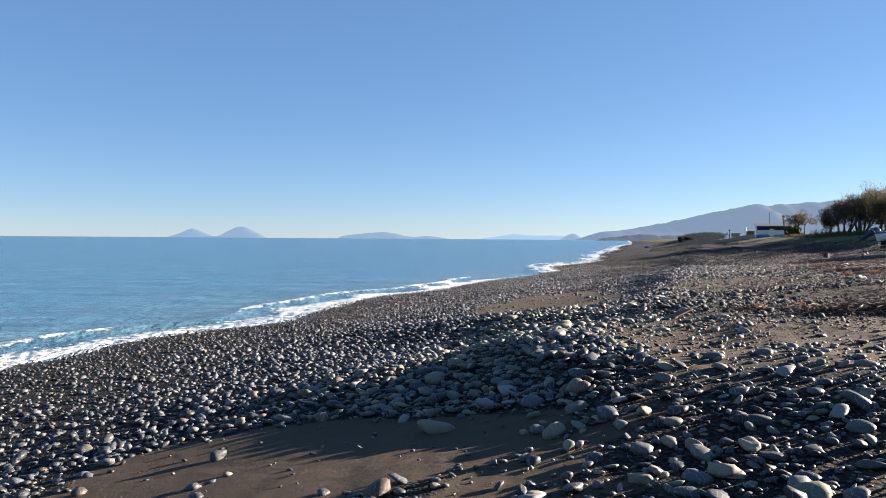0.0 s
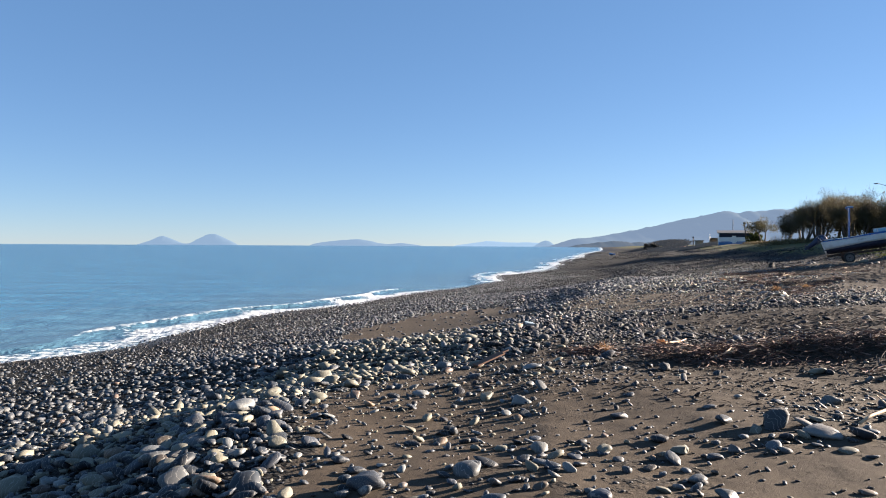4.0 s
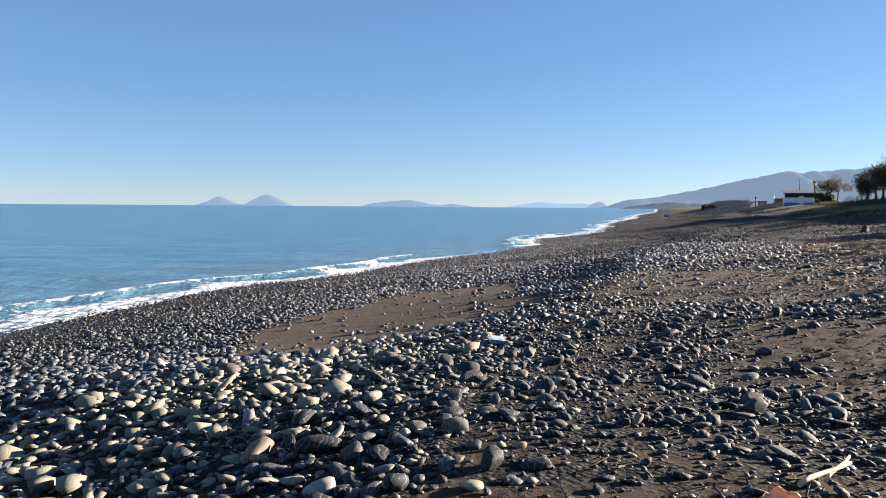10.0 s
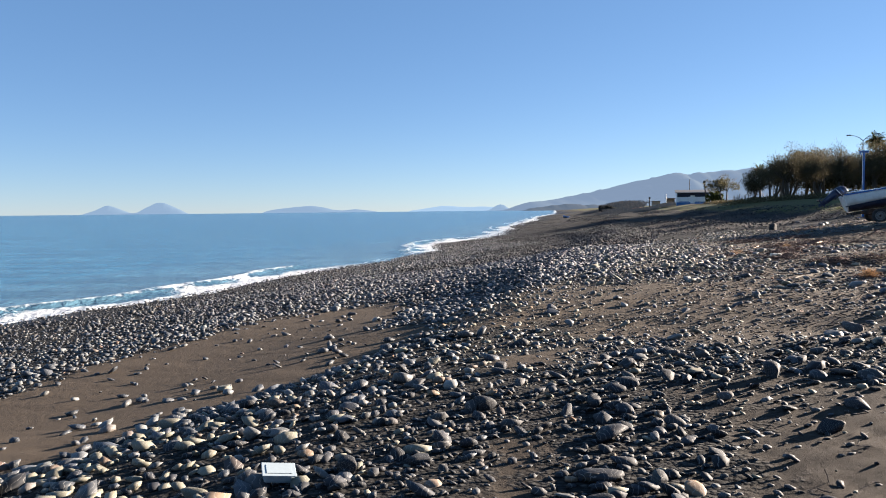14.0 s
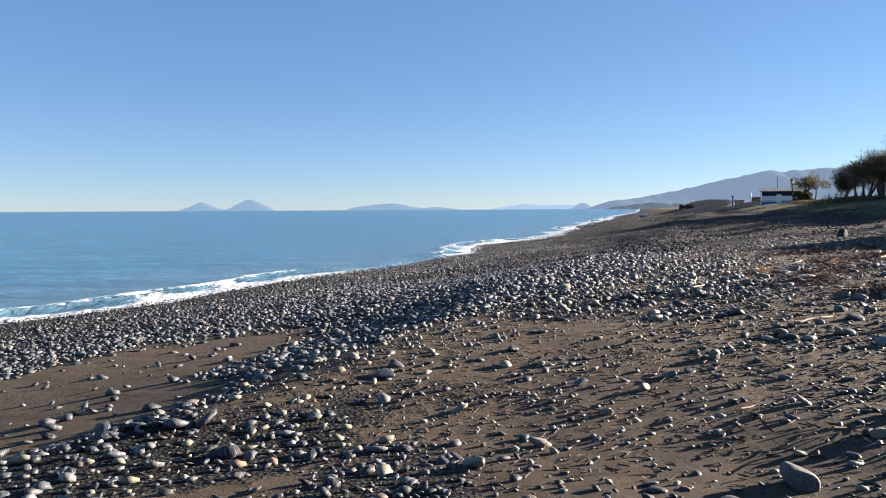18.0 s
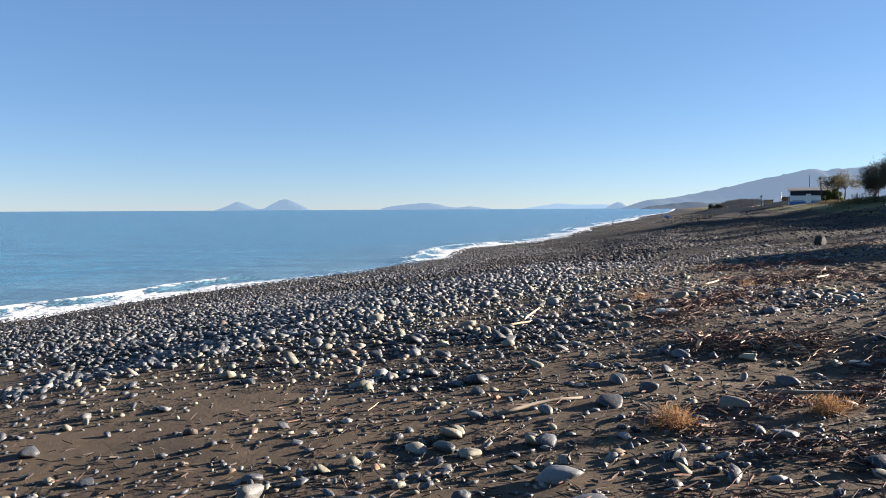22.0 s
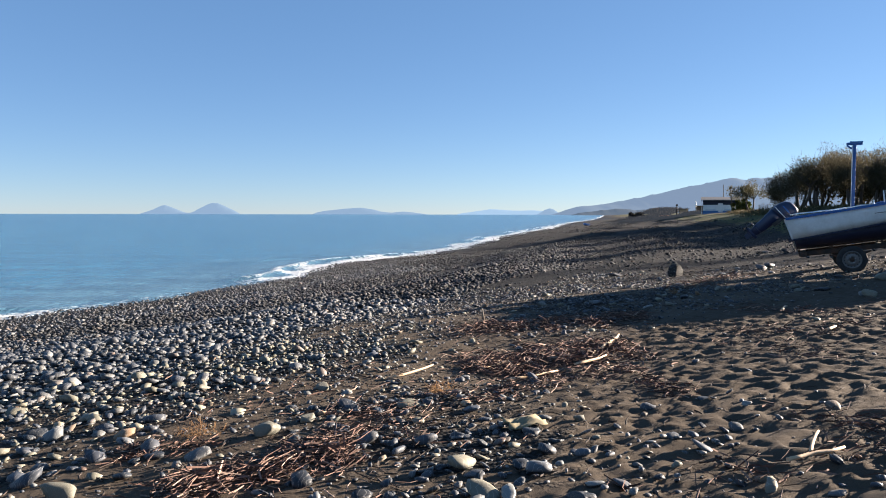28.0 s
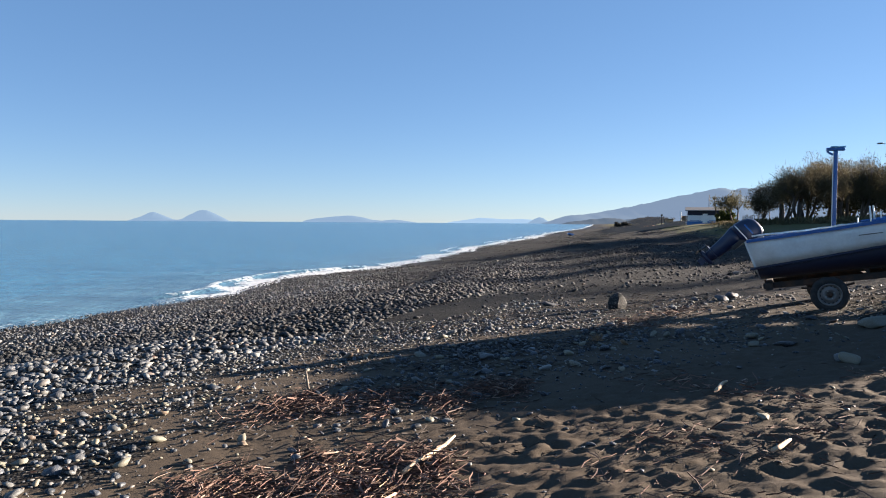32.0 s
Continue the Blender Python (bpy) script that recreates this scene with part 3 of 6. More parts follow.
def strew(name, x, y, size, level, rng, sink=0.22, flat=(0.32, 0.62), lift=0.0, mat=None):
    """Stones as one mesh, lying on the beach."""
    n = len(x)
    w, f = stone_points(n, level, rng, flat)
    a, tx, ty = rng.uniform(0, 6.283, n), rng.normal(0, 0.22, n), rng.normal(0, 0.22, n)
    w = w * size[:, None, None]
    zz = w[..., 2] + tx[:, None] * w[..., 0] + ty[:, None] * w[..., 1]
    ca, sa = np.cos(a)[:, None], np.sin(a)[:, None]
    xx, yy = w[..., 0] * ca - w[..., 1] * sa, w[..., 0] * sa + w[..., 1] * ca
    half = -zz.min(1)
    z0 = ground(x, y) + half * (1 - 2 * sink) + lift * size
    verts = np.stack([xx + x[:, None], yy + y[:, None], zz + z0[:, None]], -1).reshape(-1, 3)
    faces = (f[None] + (np.arange(n) * len(ICO[level][0]))[:, None, None]).reshape(-1, 3)
    return mesh_from(name, verts, faces, mat or STONE, True)


def jitter(u0, u1, v0, v1, cell, rng):
    """Jittered points over a stretch of the plan along the walk."""
    gu, gv = np.meshgrid(np.arange(u0, u1, cell), np.arange(v0, v1, cell))
    u, v = (g.ravel() + rng.uniform(0, cell, g.size) for g in (gu, gv))
    return u * ALONG.y + v * ALONG.x, -u * ALONG.x + v * ALONG.y


def stuff(name, me, label, category):
    return tagged(new(name, me), label, category, kind="stuff")


rng = np.random.default_rng(4)
PALE_AT = (0.8, 14.6)


def pale_share(x, y):
    """Where cream stones outnumber the grey ones."""
    return 0.12 + 0.76 * np.exp(-blob(x, y, PALE_AT[0], PALE_AT[1], 2.8, 5.5, -12) ** 2) + 0.3 * np.exp(-blob(x, y, -1.8, 7.0, 1.6, 3.5)) + 0.16 * np.exp(-blob(x, y, 8.6, 26.0, 3.0, 6.0, -30)) + 0.24 * np.exp(-blob(x, y, 13.6, 33.6, 2.4, 4.2, -25) ** 2)


# medium cobbles near the walk
x, y = jitter(-9, 8, -4, 52, 0.118, rng)
c = cobble_cover(x, y)
keep = rng.uniform(0, 1, len(x)) < c * 0.97
x, y, c = x[keep], y[keep], c[keep]
big = 1 + 0.22 * np.exp(-blob(x, y, PALE_AT[0], PALE_AT[1], 2.8, 4.5, -12) ** 2) + 0.18 * np.exp(-blob(x, y, 12.8, 30.0, 2.2, 4.5, -28) ** 2) + 0.35 * np.exp(-blob(x, y, -1.5, 5.5, 4.2, 4.5) ** 2)
s = np.exp(rng.normal(math.log(0.067), 0.47, len(x))).clip(0.032, 0.23) * big * (0.72 + 0.48 * c) * (1 - 0.3 * smooth(44, 50, x * ALONG.x + y * ALONG.y))
u = x * ALONG.y - y * ALONG.x
near = np.abs(u + 1.0) < 4.2
pale = rng.uniform(0, 1, len(x)) < pale_share(x, y)
warm = rng.uniform(0, 1, len(x)) < 0.045
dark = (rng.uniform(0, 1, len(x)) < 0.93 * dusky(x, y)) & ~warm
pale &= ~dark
for keep, name, mat, k, label in ((pale & ~warm, "pale_cobbles", STONE_PALE, 1.12, "pale cream limestone cobbles among the grey ones"), (~pale & ~warm & ~dark, "cobbles", STONE, 1.0, "rounded grey and beige beach cobbles lying on dark sand"), (dark, "dark_cobbles", STONE_BLUE, 0.95, "dark blue-grey beach cobbles lying on darker sand"),
                                  (warm, "rusty_cobbles", STONE_RUST, 1.05, "rust-brown and ochre cobbles among the grey ones")):
    for sel, level, what in ((keep & near & (s > 0.088), 2, label), (keep & ~(near & (s > 0.088)), 1, "smaller " + label)):
        stuff(name, strew(name, x[sel], y[sel], s[sel] * k, level, rng, flat=(0.19, 0.50), mat=mat), what, "stones")
# small stones between them
x, y = jitter(-11, 6, 1.5, 48, 0.104, rng)
x, y = (q[(x * ALONG.y - y * ALONG.x > -6) | (x * ALONG.x + y * ALONG.y > 30)] for q in (x, y))
c = cobble_cover(x, y)
keep = rng.uniform(0, 1, len(x)) < (0.20 + 0.74 * c) * (1 - 0.75 * foot_zone(x, y)) * (1 - 0.80 * patches(x, y))
x, y = x[keep], y[keep]
s = np.exp(rng.normal(math.log(0.040), 0.42, len(x))).clip(0.016, 0.1) * (0.9 + 0.5 * c[keep])
pale = rng.uniform(0, 1, len(x)) < 0.85 * pale_share(x, y)
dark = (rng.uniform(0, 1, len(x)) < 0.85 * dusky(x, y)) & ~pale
stuff("dark_pebbles", strew("dark_pebbles", x[dark], y[dark], s[dark], 1, rng, flat=(0.2, 0.5), mat=STONE_BLUE), "small dark blue-grey pebbles scattered on darker sand", "stones")
grey = ~pale & ~dark
stuff("pebbles", strew("pebbles", x[grey], y[grey], s[grey], 1, rng, flat=(0.2, 0.5)), "small grey pebbles scattered among the cobbles", "stones")
stuff("pale_pebbles", strew("pale_pebbles", x[pale], y[pale], s[pale], 1, rng, flat=(0.2, 0.5), mat=STONE_PALE), "small cream pebbles scattered among the cobbles", "stones")
# the stony shore: dark pebbles above the waterline, paler cobbles higher up
for y0, y1, cell in ((-12, 2, 0.22), (2, 20, 0.16), (20, 44, 0.13), (44, 80, 0.155)):
    ge, gy = np.meshgrid(np.arange(0.5, 19, cell), np.arange(y0, y1, cell))
    e, y = (q.ravel() + rng.uniform(0, cell, q.size) for q in (ge, gy))
    x = np.interp(y, SHORE_Y, SHORE_X) + e + cusp(y) * (1 - smooth(2.5, 7.5, e))
    u = x * ALONG.y - y * ALONG.x
    peb, cob = pebble_cover(x, y), cobble_cover(x, y)
    wild = rng.uniform(0, 1, len(x))
    low = wild < peb * 0.93
    high = ~low & (wild < cob * 0.93) & (u < -8.6)
    size = np.exp(rng.normal(0, 0.36, len(x))) * cell * np.interp(e, [0.5, 4, 8, 13], [0.62, 0.80, 1.08, 1.30])
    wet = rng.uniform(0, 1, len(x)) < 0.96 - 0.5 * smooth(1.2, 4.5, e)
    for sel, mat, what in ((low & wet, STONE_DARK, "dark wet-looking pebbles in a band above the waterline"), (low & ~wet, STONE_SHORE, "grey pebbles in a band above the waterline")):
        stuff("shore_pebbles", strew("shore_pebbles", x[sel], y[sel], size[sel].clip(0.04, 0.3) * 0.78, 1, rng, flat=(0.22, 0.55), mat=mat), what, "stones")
    stuff("cobbles", strew("cobbles", x[high], y[high], size[high].clip(0.05, 0.3) * 0.76, 1, rng, flat=(0.22, 0.5), mat=STONE_FAR if y0 > 40 else STONE), "pale grey cobbles heaped along the stony shore", "stones")
# cobbles farther along and to the sides
parts_x, parts_y = [], []
for lo, hi, cnt in ((0, 50, 5000), (50, 90, 13000), (90, 200, 11000), (200, 330, 2000)):
    y = rng.uniform(lo, hi, cnt)
    x = np.interp(y, SHORE_Y, SHORE_X) + rng.uniform(1, 34, cnt)
    parts_x.append(x)
    parts_y.append(y)
x, y = np.concatenate(parts_x), np.concatenate(parts_y)
u, v = x * ALONG.y - y * ALONG.x, x * ALONG.x + y * ALONG.y
out = ((u < -8.5) | (u > 7.5) | (v > 51)) & ~((inland(x, y) < 17.5) & (y < 79) & (u < -8.5))
keep = out & (rng.uniform(0, 1, len(x)) < np.maximum(cobble_cover(x, y), 0.5 * pebble_cover(x, y)) + 0.1 * (y > 50))
x, y = x[keep], y[keep]
s = np.exp(rng.normal(math.log(0.12), 0.4, len(x))).clip(0.06, 0.34) * np.interp(y, [0, 50, 200, 330], [0.8, 0.8, 1.5, 2.2])
stuff("far_cobbles", strew("far_cobbles", x, y, s, 1, rng, flat=(0.25, 0.55), mat=STONE_FAR), "grey cobbles covering the beach farther along", "stones")


# ---- building helpers ----
def gz(x, y):
    return float(ground(np.array([float(x)]), np.array([float(y)]))[0])


def part(name, bm, material, parent, label=""):
    """One mesh object under a thing or under a part."""
    me = bpy.data.meshes.new(name)
    bm.to_mesh(me)
    bm.free()
    me.materials.append(material)
    ob = new(name, me)
    ob.parent = parent
    if label:
        ob["label"] = label
    return ob


def thing(name, x, y, z, label, category, group="", rz=0.0):
    ob = new(name)
    ob.empty_display_size = 0.2
    ob.matrix_world = pose(x, y, z, 0, 0, rz)
    return tagged(ob, label, category, group)


def box(cx, cy, cz, sx, sy, sz, bevel=0.01, bm=None, m=None):
    bm2 = bmesh.new()
    bmesh.ops.create_cube(bm2, size=1.0)
    bmesh.ops.scale(bm2, vec=(sx, sy, sz), verts=bm2.verts)
    if bevel:
        bmesh.ops.bevel(bm2, geom=bm2.edges[:], offset=min(bevel, 0.45 * min(sx, sy, sz)), segments=2, affect="EDGES", profile=0.6)
    bmesh.ops.transform(bm2, matrix=(m or Matrix()) @ Matrix.Translation((0, 0, 0)), verts=bm2.verts)
    bmesh.ops.translate(bm2, vec=(cx, cy, cz), verts=bm2.verts)
    if bm is None:
        return bm2
    tmp = bpy.data.meshes.new("tmp")
    bm2.to_mesh(tmp)
    bm.from_mesh(tmp)
    bm2.free()
    bpy.data.meshes.remove(tmp)
    return bm


def tube(points, radii, sides=8, bm=None, cap=True):
    """A tapered tube along points."""
    bm = bm or bmesh.new()
    pts = [Vector(p) for p in points]
    rings = []
    up = Vector((0.31, 0.17, 0.93))
    for i, p in enumerate(pts):
        t = (pts[min(i + 1, len(pts) - 1)] - pts[max(i - 1, 0)]).normalized()
        a = t.cross(up)
        if a.length < 0.1:
            a = t.cross(Vector((1, 0, 0)))
        a.normalize()
        b = t.cross(a)
        r = radii[i] if isinstance(radii, (list, tuple)) else radii
        rings.append([bm.verts.new(p + (a * math.cos(q) + b * math.sin(q)) * r) for q in [k * 2 * math.pi / sides for k in range(sides)]])
    for r0, r1 in zip(rings, rings[1:]):
        for k in range(sides):
            f = bm.faces.new((r0[k], r0[(k + 1) % sides], r1[(k + 1) % sides], r1[k]))
            f.smooth = True
    if cap:
        bm.faces.new(rings[0][::-1])
        bm.faces.new(rings[-1])
    return bm


def lathe(profile, axis="Y", seg=28):
    """A turned body: profile of (radius, place along the axis)."""
    bm = bmesh.new()
    rings = []
    for r, h in profile:
        ring = []
        for k in range(seg):
            a = k * 2 * math.pi / seg
            c, s = r * math.cos(a), r * math.sin(a)
            ring.append(bm.verts.new({"X": (h, c, s), "Y": (c, h, s), "Z": (c, s, h)}[axis]))
        rings.append(ring)
    for r0, r1 in zip(rings, rings[1:]):
        for k in range(seg):
            f = bm.faces.new((r0[k], r0[(k + 1) % seg], r1[(k + 1) % seg], r1[k]))
            f.smooth = True
    bmesh.ops.recalc_face_normals(bm, faces=bm.faces[:])
    return bm


def loft(sections, close=False, smooth_faces=True):
    """A skin through rows of points."""
    bm = bmesh.new()
    rows = [[bm.verts.new(p) for p in s] for s in sections]
    for a, b in zip(rows, rows[1:]):
        n = len(a)
        for k in range(n if close else n - 1):
            q = (a[k], a[(k + 1) % n], b[(k + 1) % n], b[k])
            try:
                f = bm.faces.new(q)
                f.smooth = smooth_faces
            except ValueError:
                pass
    return bm


def thick(bm, t):
    bmesh.ops.remove_doubles(bm, verts=bm.verts[:], dist=0.0005)
    bmesh.ops.recalc_face_normals(bm, faces=bm.faces[:])
    bmesh.ops.solidify(bm, geom=bm.faces[:], thickness=t)
    return bm


WHITE_PAINT = painted("white_boat_paint", (0.70, 0.71, 0.69), 0.42, 0, 0.5, 2.2, (0.36, 0.33, 0.28))
NAVY_PAINT = painted("navy_bottom_paint", (0.004, 0.010, 0.034), 0.6, 0, 0.3, 3.0, (0.015, 0.02, 0.035))
BLUE_PAINT = painted("blue_paint", (0.003, 0.085, 0.29), 0.42, 0, 0.12, 4.0, (0.12, 0.16, 0.24))
PALE_BLUE = painted("pale_blue_paint", (0.25, 0.50, 0.66), 0.4, 0, 0.2, 4.0, (0.3, 0.34, 0.36))
MOTOR_BLUE = painted("motor_blue", (0.003, 0.014, 0.050), 0.38, 0, 0.1, 5.0, (0.02, 0.03, 0.045))
RUBBER = painted("rubber", (0.018, 0.018, 0.018), 0.85, 0, 0.5, 9.0, (0.09, 0.075, 0.06))
STEEL = painted("galvanised_steel", (0.30, 0.31, 0.32), 0.5, 0.7, 0.35, 7.0, (0.15, 0.09, 0.06))
RUSTY = painted("rusty_steel", (0.034, 0.026, 0.022), 0.8, 0.3, 0.6, 6.0, (0.16, 0.07, 0.03))
RIM = painted("wheel_rim", (0.15, 0.14, 0.13), 0.5, 0.4, 0.4, 14.0, (0.13, 0.09, 0.06))
BLACK = painted("black_metal", (0.02, 0.02, 0.022), 0.5, 0.3, 0.3, 10.0)
BARK = painted("bark", (0.075, 0.058, 0.045), 0.95, 0, 0.5, 8.0, (0.03, 0.025, 0.02))
WOOD_GREY = painted("weathered_wood", (0.15, 0.125, 0.098), 0.9, 0, 0.5, 10.0, (0.08, 0.065, 0.05))
CANE_PALE = painted("dry_cane", (0.48, 0.34, 0.21), 0.7, 0, 0.4, 20.0, (0.20, 0.12, 0.07))
PLASTIC_WHITE = painted("white_plastic", (0.56, 0.52, 0.44), 0.4, 0, 0.4, 9.0, (0.35, 0.28, 0.2))
PLASTIC_CLEAR = painted("milky_plastic", (0.27, 0.32, 0.345), 0.3, 0, 0.2, 9.0, (0.16, 0.2, 0.22))
ROOF_GREY = painted("roof_sheet", (0.10, 0.095, 0.09), 0.6, 0.2, 0.3, 2.0)
WALL_WHITE = painted("shack_white", (0.80, 0.79, 0.76), 0.8, 0, 0.3, 1.2, (0.45, 0.43, 0.4))
WALL_BLUE = painted("shack_blue", (0.05, 0.16, 0.36), 0.7, 0, 0.4, 1.2, (0.12, 0.14, 0.18))
ORANGE = painted("orange_paint", (0.30, 0.09, 0.045), 0.5, 0, 0.3, 2.0)
MIXED = painted("weathered_plaster", (0.40, 0.36, 0.31), 0.9, 0, 0.5, 1.5, (0.2, 0.18, 0.15))


def foliage(name, dark, light, glossy=0.85):
    m = Mat(name, glossy, 0, 0.12)
    geo = m.t.nodes.new("ShaderNodeNewGeometry")
    info = m.t.nodes.new("ShaderNodeObjectInfo")
    r = m.math("FRACT", m.math("ADD", geo.outputs["Random Per Island"], info.outputs["Random"]))
    big = m.noise(0.7, 3)
    c = m.mix(m.math("MULTIPLY", m.math("ADD", r, big), 0.5), dark, light)
    m.color(c)
    tr = m.t.nodes.new("ShaderNodeBsdfTranslucent")
    m.link(c, tr.inputs["Color"])
    mx = m.t.nodes.new("ShaderNodeMixShader")
    mx.inputs[0].default_value = 0.3
    m.link(m.b.outputs[0], mx.inputs[1])
    m.link(tr.outputs[0], mx.inputs[2])
    m.link(mx.outputs[0], m.t.nodes["Material Output"].inputs["Surface"])
    return m.m


# leaf colour greyed to carry the haze of distance
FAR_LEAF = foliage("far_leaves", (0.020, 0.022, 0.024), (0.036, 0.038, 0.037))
OLIVE_LEAF = foliage("olive_leaves", (0.048, 0.048, 0.026), (0.136, 0.120, 0.068))
TAMARISK = foliage("tamarisk_leaves", (0.048, 0.042, 0.025), (0.105, 0.089, 0.053))
GREEN_LEAF = foliage("green_leaves", (0.024, 0.036, 0.011), (0.080, 0.088, 0.028))
PALM_LEAF = foliage("palm_leaves", (0.03, 0.04, 0.015), (0.09, 0.10, 0.04))
DRY_LEAF = foliage("rust_dry_leaves", (0.14, 0.075, 0.036), (0.34, 0.21, 0.11))
HEDGE_LEAF = foliage("hedge_leaves", (0.016, 0.017, 0.010), (0.045, 0.042, 0.024))
FAN_LEAF = foliage("tan_dry_fan", (0.46, 0.27, 0.14), (0.62, 0.40, 0.23))


def reed_material():
    m = Mat("reed_litter", 0.8, 0, 0.3)
    geo = m.t.nodes.new("ShaderNodeNewGeometry")
    r = geo.outputs["Random Per Island"]
    c = m.ramp(r, [(0.0, (0.030, 0.018, 0.015)), (0.36, (0.076, 0.043, 0.034)), (0.64, (0.145, 0.080, 0.062)), (0.89, (0.25, 0.155, 0.120)), (1.0, (0.48, 0.37, 0.30))])
    n = m.noise(60, 3)
    m.color(m.mix(m.math("MULTIPLY", n, 0.5), c, (0.05, 0.035, 0.025)))
    m.bump(n, 0.3, 0.003)
    return m.m


REED = reed_material()
BARK_BITS = painted("bark_bits", (0.045, 0.034, 0.027), 0.9, 0, 0.5, 30.0, (0.015, 0.012, 0.01))

# ---- boat on its trailer ----
F2 = Vector((math.cos(radians(-28)), math.sin(radians(-28)), 0))
L2 = Vector((-F2.y, F2.x, 0))
BOAT_AT = Vector((25.2, 41.6, 0)) + L2 * 0.86 + F2 * 0.09
PITCH = -8.6


def boat():
    b = thing("motor_boat", BOAT_AT.x, BOAT_AT.y, 2.86, "white open boat with navy bottom and blue gunwale on a trailer", "boat")
    b.matrix_world = pose(BOAT_AT.x, BOAT_AT.y, 2.86, 0, PITCH, -28)
    S = [0, 0.6, 1.3, 2.0, 2.9, 3.9, 5.0, 6.0, 6.8, 7.5, 7.9]
    beam = [0.84, 0.90, 0.95, 0.98, 1.0, 0.98, 0.90, 0.74, 0.50, 0.22, 0.03]
    top = [0.69, 0.70, 0.72, 0.745, 0.77, 0.79, 0.80, 0.785, 0.735, 0.66, 0.61]
    keel = [-0.08, -0.09, -0.09, -0.08, -0.07, -0.06, -0.04, 0.0, 0.07, 0.22, 0.40]
    band = [0.51, 0.48, 0.45, 0.42, 0.41, 0.42, 0.44, 0.42, 0.36, 0.26, 0.14]
    st = list(zip(S, beam, top, keel, band))

    def side(sgn):
        return thick(loft([[(s + (0.11 * q if s == 0 else 0), sgn * (w - 0.09 * w * q * q), t - d * q) for q in (0, 0.33, 0.66, 1.0)] for s, w, t, k, d in st]), 0.03)

    part("topside", side(-1), WHITE_PAINT, b, "scuffed white topside")
    part("topside", side(1), WHITE_PAINT, b)
    low = []
    for s, w, t, k, d in st:
        e, z = w * 0.91, t - d
        row = [(s, -e, z), (s, -e * 0.9, z - (z - k) * 0.5), (s, -e * 0.62, k + (z - k) * 0.16), (s, 0, k), (s, e * 0.62, k + (z - k) * 0.16), (s, e * 0.9, z - (z - k) * 0.5), (s, e, z)]
        if s == 0:
            row = [(p[0] + 0.11 + 0.18 * (z - p[2]), p[1], p[2]) for p in row]
        low.append(row)
    part("hull_bottom", thick(loft(low), 0.03), NAVY_PAINT, b, "navy antifouled hull bottom")
    for sgn in (-1, 1):
        rows = []
        for s, w, t, k, d in st:
            o = sgn * w
            rows.append([(s, o + sgn * 0.035, t - 0.03), (s, o + sgn * 0.035, t + 0.025), (s, o - sgn * 0.09, t + 0.025), (s, o - sgn * 0.09, t - 0.03)])
        bm = loft(rows, True, False)
        bmesh.ops.recalc_face_normals(bm, faces=bm.faces[:])
        part("gunwale", bm, BLUE_PAINT, b, "blue painted gunwale")
        # raised blue coaming that begins aft of the windscreen
        rows = []
        for s, w, t, k, d in st[3:9]:
            h = 0.02 + 0.03 * min(1, (s - 1.9) / 0.8)
            rows.append([(s, sgn * (w - 0.02), t + 0.026), (s, sgn * (w - 0.03), t + 0.026 + h), (s, sgn * (w - 0.09), t + 0.026 + h), (s, sgn * (w - 0.12), t + 0.026)])
        bm = loft(rows, True, False)
        bmesh.ops.recalc_face_normals(bm, faces=bm.faces[:])
        part("coaming", bm, BLUE_PAINT, b)
        bm = loft([[(s, sgn * (w * 0.93 + 0.012), t - d + 0.015), (s, sgn * (w * 0.93 + 0.02), t - d - 0.03)] for s, w, t, k, d in st])
        part("rubbing_strip", thick(bm, 0.012), NAVY_PAINT, b)
    bm = loft([[(0, -0.84, 0.69), (0.12, -0.765, 0.16), (0.16, -0.5, -0.02), (0.17, 0, -0.08), (0.16, 0.5, -0.02), (0.12, 0.765, 0.16), (0, 0.84, 0.69)],
               [(0.04, -0.2, 0.60), (0.08, -0.15, 0.4), (0.10, -0.1, 0.3), (0.10, 0, 0.3), (0.10, 0.1, 0.3), (0.08, 0.15, 0.4), (0.04, 0.2, 0.60)]], False, False)
    part("transom", thick(bm, 0.04), WHITE_PAINT, b, "white transom")
    for s, w in ((0.55, 0.84), (1.7, 0.92), (2.9, 0.95)):
        part("thwart", box(s, 0, 0.52, 0.26, 2 * w - 0.1, 0.04), BLUE_PAINT, b)
    part("floor_board", box(2.4, 0, 0.22, 4.4, 1.3, 0.03), WOOD_GREY, b)
    part("fore_deck", thick(loft([[(s, y * (w - 0.05), t + 0.03 + 0.05 * (1 - y * y)) for y in (-1, -0.5, 0, 0.5, 1)] for s, w, t, k, d in st[5:]]), 0.02), WHITE_PAINT, b)
    # low windscreen and its white frame
    ws = part("windscreen", box(3.52, 0, 0.935, 1.6, 1.35, 0.18, 0.05), PALE_BLUE, b, "pale blue cuddy side with white frame")
    part("cuddy_top", box(3.52, 0, 1.035, 1.7, 1.42, 0.024, 0.01), WHITE_PAINT, ws)
    for s in (2.62, 3.1, 3.6, 4.08):
        for sgn in (-1, 1):
            part("frame_post", box(s + 0.17, sgn * 0.69, 0.935, 0.04, 0.03, 0.18, 0.008), WHITE_PAINT, ws)
    for s, y, h in ((1.84, -0.2, 0.12), (2.04, -0.3, 0.30), (2.10, -0.25, 0.30), (2.24, 0.1, 0.18)):
        part("thole_post", tube([(s, y, 0.5), (s + 0.02, y, 0.74 + h)], [0.018, 0.014], 8), WHITE_PAINT, b, "short whitish post")
    for s in (0.25, 0.9, 1.5):
        part("cleat", box(s, -0.86, 0.735, 0.10, 0.03, 0.03, 0.01), STEEL, b)
